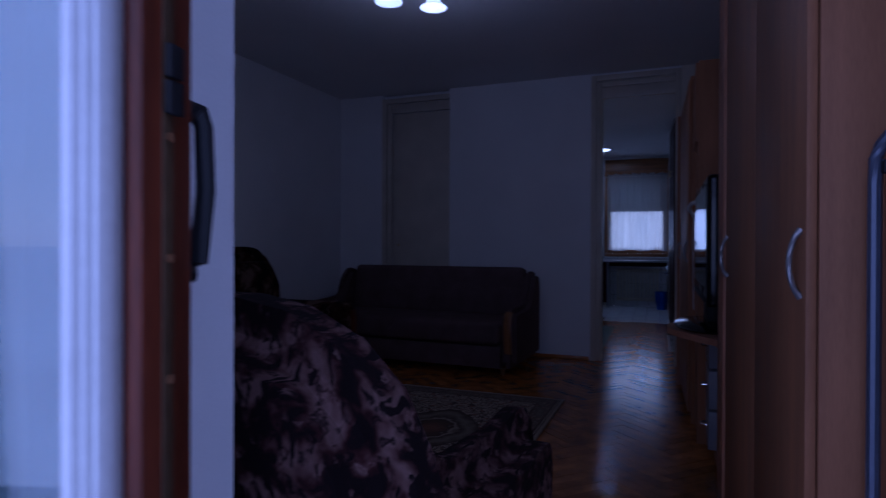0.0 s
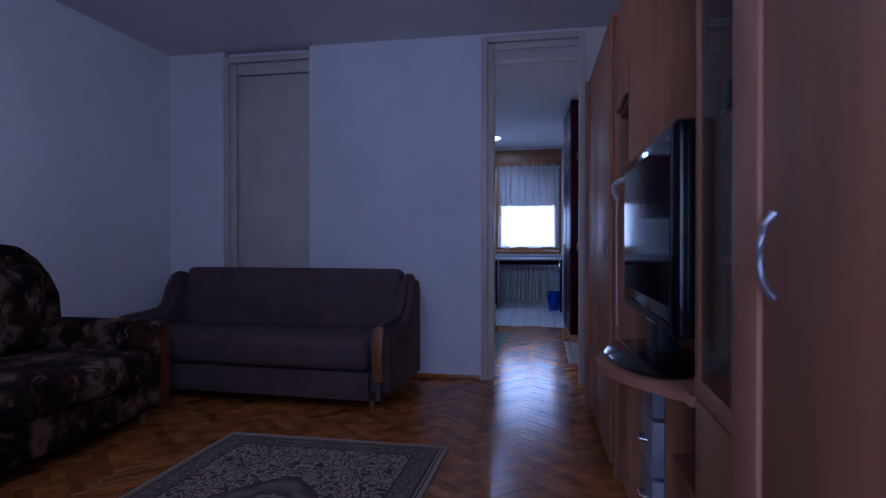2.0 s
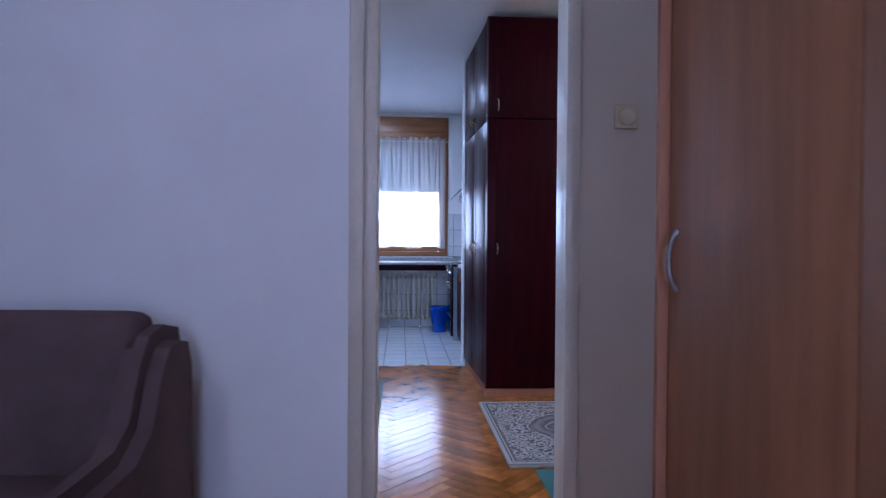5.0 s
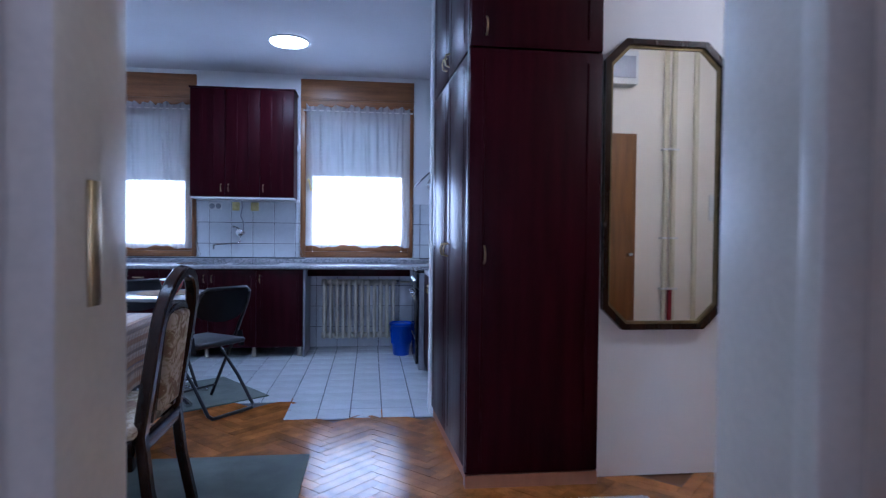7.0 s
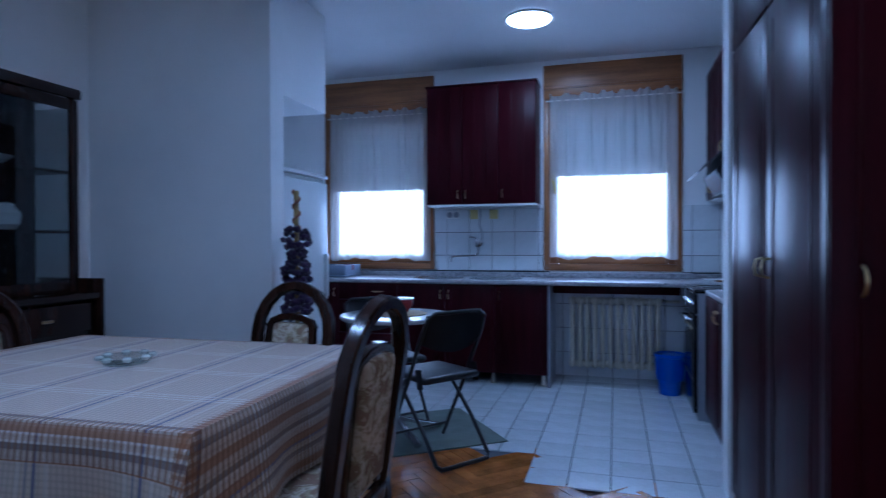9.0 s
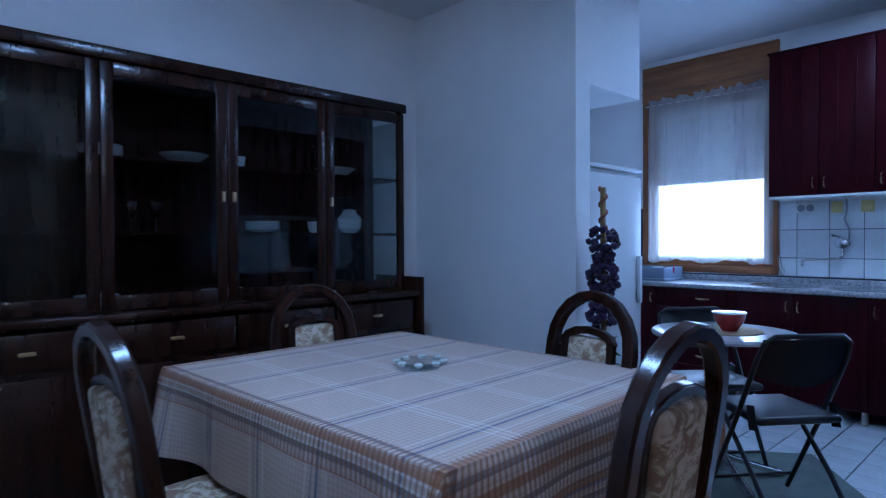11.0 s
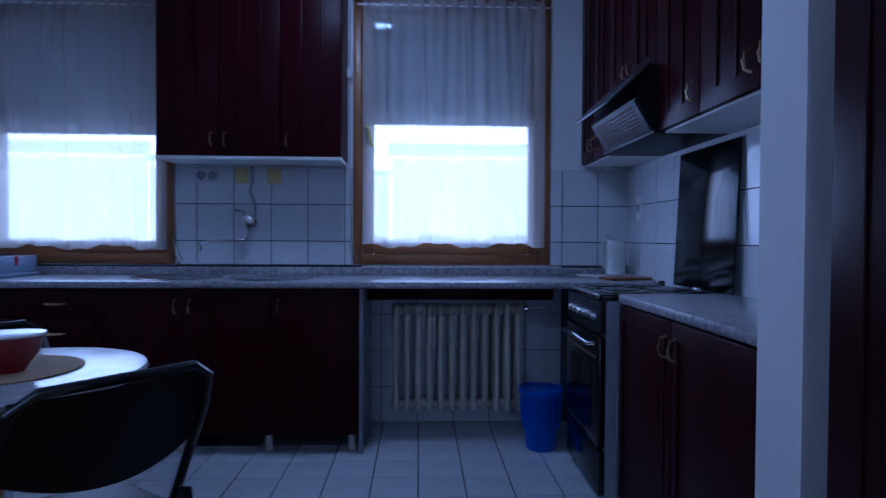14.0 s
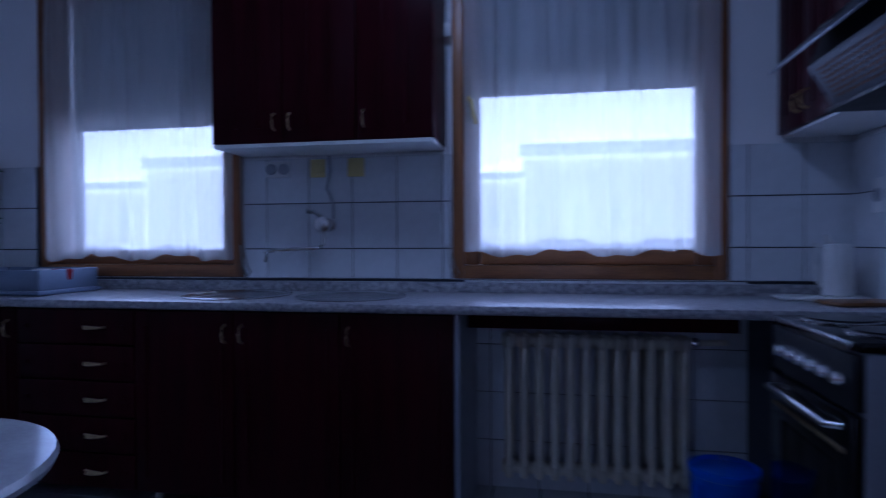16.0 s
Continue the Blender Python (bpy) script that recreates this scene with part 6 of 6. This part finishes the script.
# sinks and wall tap
for x in (-1.84, -1.33):
    bm = bm_new()
    lathe(bm, [(0.225, 0.0), (0.228, 0.004), (0.215, 0.007), (0.2, 0.004), (0.195, -0.0002), (0.05, -0.0008)], 48)
    s = solid("sink", bm, CHROME, "round steel sink set in the worktop", "sink", pose(x, 11.97, CT + 0.001), "pair of round sinks")
tap = thing("wall_tap", "chrome wall mounted mixer tap with a long spout", "tap", pose(-1.53, 12.244, 1.17))
bm = bm_new()
lathe(bm, [(0.03, 0), (0.03, 0.008), (0.02, 0.012), (0.02, 0.045), (0.034, 0.05), (0.036, 0.095), (0.02, 0.1)], 20, pose(0, 0, 0, 90, 0, 0))
part("body", bm, CHROME, tap)
bm = bm_new()
tube(bm, [(0, -0.07, 0.0), (0.0, -0.075, -0.09), (-0.02, -0.09, -0.105), (-0.2, -0.17, -0.115), (-0.225, -0.18, -0.125), (-0.228, -0.182, -0.165)], 0.009, 10)
part("spout", bm, CHROME, tap)
bm = bm_new()
tube(bm, [(0, -0.08, 0.03), (-0.03, -0.1, 0.055), (-0.06, -0.12, 0.06)], [0.012, 0.009, 0.012], 10)
part("lever", bm, CHROME, tap)
bm = bm_new()
tube(bm, [(0.02, 0.0, 0.03), (0.025, -0.015, 0.1), (-0.005, -0.015, 0.17), (0.01, -0.012, 0.25), (0.005, -0.01, 0.32)], 0.006, 8)
part("supply_hose", bm, GREYPL, tap)


def socket(name, x, y, z, w, h, mat, label, turn=0, twin=True):
    s = thing(name, label, "socket", pose(x, y, z, 0, 0, turn))
    part("plate", bx(-w / 2, w / 2, -0.012, 0.0, -h / 2, h / 2, r=0.005), mat, s)
    for k in ((-w / 4, w / 4) if twin and w > h else ((0,) if not twin else (0,))):
        bm = bm_new()
        lathe(bm, [(min(w, h) * 0.36, 0.0), (min(w, h) * 0.34, 0.005), (min(w, h) * 0.2, 0.002)], 20, pose(k, -0.012, 0, 90, 0, 0))
        part("cup", bm, GREYPL if twin else mat, s)
    return s


socket("wall_socket", -1.785, 12.252, 1.435, 0.125, 0.075, WHITEPL, "white twin wall socket on tiles")
socket("fuse_cover", -1.585, 12.252, 1.435, 0.075, 0.085, YELLOWPL, "yellowed plastic switch cover on tiles", twin=False)
socket("fuse_cover", -1.40, 12.252, 1.435, 0.08, 0.085, YELLOWPL, "yellowed plastic switch cover on tiles", twin=False)
so = socket("wall_socket", 0.678, 12.06, 1.255, 0.075, 0.13, WHITEPL, "white twin wall socket beside the stove", -90)
AT.append(LIVING)
socket("light_switch", 0.525, 6.618, 1.57, 0.085, 0.085, IVORYPL, "cream round rocker light switch by the doorway", twin=False)

AT.pop()
# electric kettle jug, tray, board
jug = thing("kettle", "white plastic kettle on a tray", "kettle", pose(0.56, 12.12, CT + 0.012))
bm = bm_new()
lathe(bm, [(0.05, 0), (0.055, 0.005), (0.053, 0.12), (0.05, 0.19), (0.047, 0.195), (0.02, 0.2)], 24)
part("body", bm, WHITEPL, jug)
bm = bm_new()
tube(bm, [(-0.05, 0, 0.17), (-0.075, 0, 0.2), (-0.08, 0, 0.12), (-0.07, 0, 0.05), (-0.05, 0, 0.03)], 0.008, 8)
part("handle", bm, WHITEPL, jug)
bm = bm_new()
tube(bm, [(-0.02, 0, 0.19), (-0.045, 0, 0.23)], 0.01, 8)
part("lid_lever", bm, WHITEPL, jug)
bm = bm_new()
box(bm, -0.16, 0.16, -0.09, 0.09, 0, 0.01, r=0.004)
solid("tray", bm, WHITEPL, "pale plastic tray on the worktop", "tray", pose(0.5, 12.1, CT + 0.001, 0, 0, -6))
solid("chopping_board", bx(-0.12, 0.12, -0.07, 0.07, 0, 0.014, r=0.005), DOORWOOD, "small brown wooden board on the worktop", "board", pose(0.54, 11.9, CT + 0.001, 0, 0, 12))

# dish rack with crockery
dk = thing("dish_rack", "grey plastic dish rack on the worktop", "dish rack", pose(-2.93, 11.98, CT + 0.001))
RACKPL = material("grey_blue_plastic", (0.2, 0.24, 0.32), 0.4, vary=0.08, bump=0.01)
part("tray", bx(-0.26, 0.26, -0.18, 0.18, 0.0, 0.02, r=0.006), RACKPL, dk)
for b in ((-0.25, 0.25, -0.17, -0.162), (-0.25, 0.25, 0.162, 0.17), (-0.25, -0.242, -0.161, 0.161), (0.242, 0.25, -0.161, 0.161)):
    part("wall", bx(*b, 0.021, 0.11, r=0.003), RACKPL, dk)
for x in (-0.1, 0.0, 0.1):
    part("divider", bx(x - 0.003, x + 0.003, -0.16, 0.16, 0.021, 0.08), RACKPL, dk)
bm = bm_new()
lathe(bm, [(0.055, 0), (0.055, 0.22), (0.02, 0.221), (0.018, 0.002)], 24)
solid("paper_roll", bm, CERAMIC, "white kitchen paper roll beside the dish rack", "paper roll", pose(-3.3, 12.12, CT + 0.001))
for x in (-2.82, -2.72):
    bm = bm_new()
    lathe(bm, [(0.03, 0), (0.042, 0.04), (0.045, 0.085), (0.041, 0.085), (0.035, 0.04)], 20)
    solid("mug", bm, CERAMIC if x < -2.75 else REDCER, "mug drying upside down in the rack", "mug", pose(x, 11.98, CT + 0.025))

# bin
bn = thing("waste_bin", "blue plastic waste bin beside the stove", "bin", pose(0.07, 11.8, 0.001, 0, 0, 0) @ Matrix.Scale(0.88, 4))
bm = bm_new()
lathe(bm, [(0.085, 0.0), (0.09, 0.01), (0.122, 0.34), (0.117, 0.34), (0.085, 0.012)], 32)
part("body", bm, BLUEPL, bn)
bm = bm_new()
lathe(bm, [(0.1225, 0.325), (0.131, 0.33), (0.131, 0.355), (0.12, 0.358), (0.116, 0.34)], 32)
part("rim", bm, BLUEPL, bn)
for i in range(28):
    q = radians(360 / 28 * i)
    bm = bm_new()
    box(bm, -0.004, 0.004, -0.003, 0.003, 0.0, 0.17)
    ob = part("slot_rib", bm, BLUEPL, bn, "", pose(0.108 * math.cos(q), 0.108 * math.sin(q), 0.13, 0, 0, math.degrees(q)) @ pose(0, 0, 0, 0, 4, 0))

# radiator pipe and brackets
bm = bm_new()
tube(bm, [(0.345, 0.0, 0.68), (0.44, 0.0, 0.68), (0.52, 0.02, 0.68)], 0.012, 10)
part("pipe", bm, ENAMEL, rd)
bm = bm_new()
lathe(bm, [(0.02, 0), (0.022, 0.02), (0.015, 0.03)], 14, pose(0.38, 0, 0.68, 0, 90, 0))
part("valve", bm, CHROME, rd)

# shutter straps, window handles
for x, x2 in ((-1.955, -2.0), (-0.955, -0.935)):
    s = thing("shutter_strap", "grey roller shutter strap hanging beside the window", "strap", pose(x - 0.012, 12.235, 0))
    bm = bm_new()
    pts = [(0, 0, 2.4), (0, -0.004, 1.8), (0.004, -0.004, 1.25), (0.012, -0.006, 1.06), (0.03, -0.01, 0.985), (0.05, -0.012, 0.95), (0.03, -0.014, 0.93), (0.01, -0.014, 0.98), (0.0, -0.014, 1.08)]
    sweep(bm, pts, 0.016, 0.002, (0, 1, 0))
    part("band", bm, material("strap_webbing", (0.34, 0.32, 0.29), 0.9, vary=0.1, fine=300, bump=0.2), s)
    part("guide", bx(-0.014, 0.014, -0.012, 0.008, 2.0, 2.06, r=0.003), WHITEPL, s)
h = part("handle", bx(-0.862, -0.842, 12.2, 12.262, 1.62, 1.75, r=0.006), YELLOWPL, win2, "yellowed window handle")
bm = bm_new()
tube(bm, [(-0.87, 12.2, 1.72), (-0.855, 12.185, 1.7), (-0.835, 12.18, 1.6)], 0.009, 8)
part("lever", bm, YELLOWPL, win2)

# hanging flowers beside the left window
hf = thing("hanging_flowers", "dried flower bunch hanging on the wall", "flowers", pose(-3.36, 12.18, 1.2))
rng = random.Random(4)
bm = bm_new()
for i in range(60):
    leaf(bm, pose(rng.gauss(0, 0.03), rng.gauss(0, 0.012), rng.uniform(0.0, 0.3), rng.uniform(-60, 60), rng.uniform(-60, 60), rng.uniform(0, 360)), 0.06, 0.03)
tagged(part("leaves", bm, LEAF, hf), kind="stuff")
bm = bm_new()
for i in range(14):
    bmesh.ops.create_icosphere(bm, subdivisions=1, radius=0.022, matrix=Matrix.Translation((rng.gauss(0, 0.035), rng.gauss(0, 0.012), rng.uniform(0.22, 0.33))))
part("blooms", bm, REDCER, hf)

# dining ceiling light, same kind as the kitchen's
copy_thing(kl, pose(-1.5, 7.9, H))["label"] = "round flush white ceiling light over the dining table"

# ---- far end of the hall, seen in the mirror ----
AT.append(LIVING)
ed = tagged(thing("entrance_door", "plain brown entrance door in the hall", "door", pose(1.32, 6.768, 0)), kind="structure")
part("leaf", bx(0.0, 0.79, 0.0, 0.04, 0.01, 2.03, r=0.004), DOORWOOD, ed)
part("handle", bx(0.71, 0.75, 0.04, 0.09, 1.0, 1.03, r=0.006), CHROME, ed)
pp = thing("pipe_casing", "cream boxed heating pipes on the hall wall", "pipes", pose(2.42, 6.768, 0))
PIPEC = material("cream_pipe_paint", (0.66, 0.6, 0.42), 0.45, vary=0.05, bump=0.02)
for x in (-0.04, 0.03, 0.23):
    bm = bm_new()
    tube(bm, [(x, 0.03, 0.0), (x, 0.03, H - 0.3), (x, 0.03, H - 0.001)], 0.022, 12)
    part("pipe", bm, PIPEC, pp)
bm = bm_new()
tube(bm, [(-0.005, 0.06, 0.0), (-0.005, 0.06, 0.72)], 0.02, 10)
part("red_pipe", bm, REDCER, pp, "short red painted pipe")
for z in (0.72, 1.15, 1.9):
    part("bracket", bx(-0.08, 0.07, 0.0, 0.06, z, z + 0.015, r=0.003), WHITEPL, pp)
socket("light_switch", 2.83, 6.78, 1.42, 0.08, 0.22, WHITEPL, "white triple light switch in the hall", 180, False)
socket("light_switch", 2.96, 6.78, 1.45, 0.08, 0.08, WHITEPL, "white single light switch in the hall", 180, False)
fb = thing("fuse_box", "grey white fuse box high on the hall wall", "fuse box", pose(2.05, 6.768, 2.45))
part("case", bx(-0.25, 0.03, 0.0, 0.12, -0.03, 0.25, r=0.01), WHITEPL, fb)
part("cover", bx(-0.2, 0.0, 0.121, 0.13, 0.02, 0.2, r=0.004), GREYPL, fb)

AT.pop()

# ---- floor pieces ----
def plank_mesh(L, W):
    return mesh_of("plank", bx(-L / 2 + 0.0006, L / 2 - 0.0006, -W / 2 + 0.0006, W / 2 - 0.0006, -0.014, 0.0, r=0.0008, seg=1), PARQUET)


def inside(x, y):
    if -3.75 < x < 1.05 and 0.95 < y <= 6.7:
        return True
    if DX0 < x < 4.8 and 6.5 < y < 8.76:
        return True
    if 1.4 < x < 4.8 and y > 8.7:
        return True
    return DX0 < x < 0.86 and 6.5 < y < (9.855 if x > -0.712 else 10.205)


PL, PW = 0.39, 0.065
floor = bpy.data.objects["floor"]
pm = plank_mesh(PL, PW)
bm = bm_new()
count = 0
rest_v, rest_f = [], []
n = round(PL / PW)
c45 = math.cos(math.pi / 4)
for i in range(-120, 220):
    for j in range(-60, 60):
        for kind in (0, 1):
            # herringbone on a lattice turned by 45 degrees
            u = i * PW + j * PL
            v = i * PW - j * PL
            if kind == 0:
                cu, cv, ang = u + PL / 2, v + PW / 2, 0
            else:
                cu, cv, ang = u + PW / 2 + 0.0, v + PW + PL / 2, 90
            x, y = (cu - cv) * c45 - 1.0, (cu + cv) * c45 + 3.0
            if not inside(x, y) or y > 12.2:
                continue
            m = pose(x, y, random.uniform(-0.0007, 0.0004), random.uniform(-0.25, 0.25), random.uniform(-0.12, 0.12), ang + 45)
            if -0.75 < x < 0.2 and 4.9 < y < 8.6 and count < 300:
                count += 1
                ob = new("plank", pm)
                ob.matrix_basis, ob.parent = m, floor
            else:
                for q in pm.polygons:
                    rest_f.append([k + len(rest_v) for k in q.vertices])
                rest_v += [m @ w.co for w in pm.vertices]
me = bpy.data.meshes.new("planks")
me.from_pydata(rest_v, [], rest_f)
me.materials.append(PARQUET)
planks = tagged(new("planks", me), "glossy oak herringbone parquet planks", kind="stuff")
planks.parent = floor

# kitchen floor tiles
kf = structure("kitchen_floor", bx(DX0, 0.69, 9.856, KY1, -0.0139, -0.006), GROUT, "grey grout bed under white floor tiles", "floor")
TW = 0.2055
tm = mesh_of("floor_tile", bx(-TW / 2 + 0.003, TW / 2 - 0.003, -TW / 2 + 0.003, TW / 2 - 0.003, -0.008, 0.0, r=0.0015, seg=1), FLOORTILE)
for i in range(-15, 8):
    for j in range(-1, 13):
        x, y = -0.563 + (i + 0.5) * TW, KY1 - (j + 0.5) * TW
        if x - TW / 2 < DX0 - 0.1 or x + TW / 2 > 0.78 or y < 9.85:
            continue
        if x < -0.712 and y < 10.2:
            continue
        ob = new("floor_tile", tm)
        ob.matrix_basis, ob.parent = pose(x, y, random.uniform(0, 0.0008)), kf

# wall tiles behind the worktop
TP = 0.2125
wt = mesh_of("wall_tile", bx(-TP / 2 + 0.0022, TP / 2 - 0.0022, -0.006, 0.002, -TP / 2 + 0.0022, TP / 2 - 0.0022, r=0.0012, seg=1), WALLTILE)
back = bpy.data.objects["wall_windows"]
sidew = bpy.data.objects["wall_kitchen_right"]
bm = bm_new()
for a, b, c, d in ((-3.68, 0.68, 0.0, 0.92), (-3.68, -3.105, 0.921, 1.484), (-1.962, -0.955, 0.921, 1.484), (0.21, 0.68, 0.921, 1.484)):
    box(bm, a, b, KY1 - 0.005, KY1 - 0.001, c, d)
box(bm, 0.681, 0.6885, 10.01, KY1 - 0.006, 0.9, 1.484)
grout = structure("tile_bed", bm, GROUT, "dark grey grout under the wall tiles", "wall")
cut = {}
for a, b, c, d in ((-3.68, -3.105, 0.921, 1.486), (-1.962, -0.955, 0.921, 1.486), (0.21, 0.677, 0.921, 1.486), (-0.9, 0.3, 0.0, 0.92)):
    for i in range(-10, 13):
        for k in range(-7, 3):
            x0, z0 = -1.845 + i * TP, 1.273 + (k - 1) * TP
            p, q, u, v = max(x0, a), min(x0 + TP, b), max(z0, c), min(z0 + TP, d)
            if q - p < 0.02 or v - u < 0.02:
                continue
            key = (round(q - p, 3), round(v - u, 3))
            if key not in cut:
                w, h = key[0] / 2 - 0.0022, key[1] / 2 - 0.0022
                cut[key] = mesh_of("wall_tile", bx(-w, w, -0.006, 0.002, -h, h, r=0.0012, seg=1), WALLTILE)
            ob = new("wall_tile", cut[key])
            ob.matrix_basis, ob.parent = pose((p + q) / 2, KY1 - 0.006, (u + v) / 2), back
for i in range(0, 11):
    for k in range(-1, 2):
        z = 1.273 + k * TP - TP / 2
        ob = new("wall_tile", wt)
        ob.matrix_basis, ob.parent = pose(0.6785, KY1 - 0.012 - (i + 0.5) * TP, z, 0, 0, -90), sidew
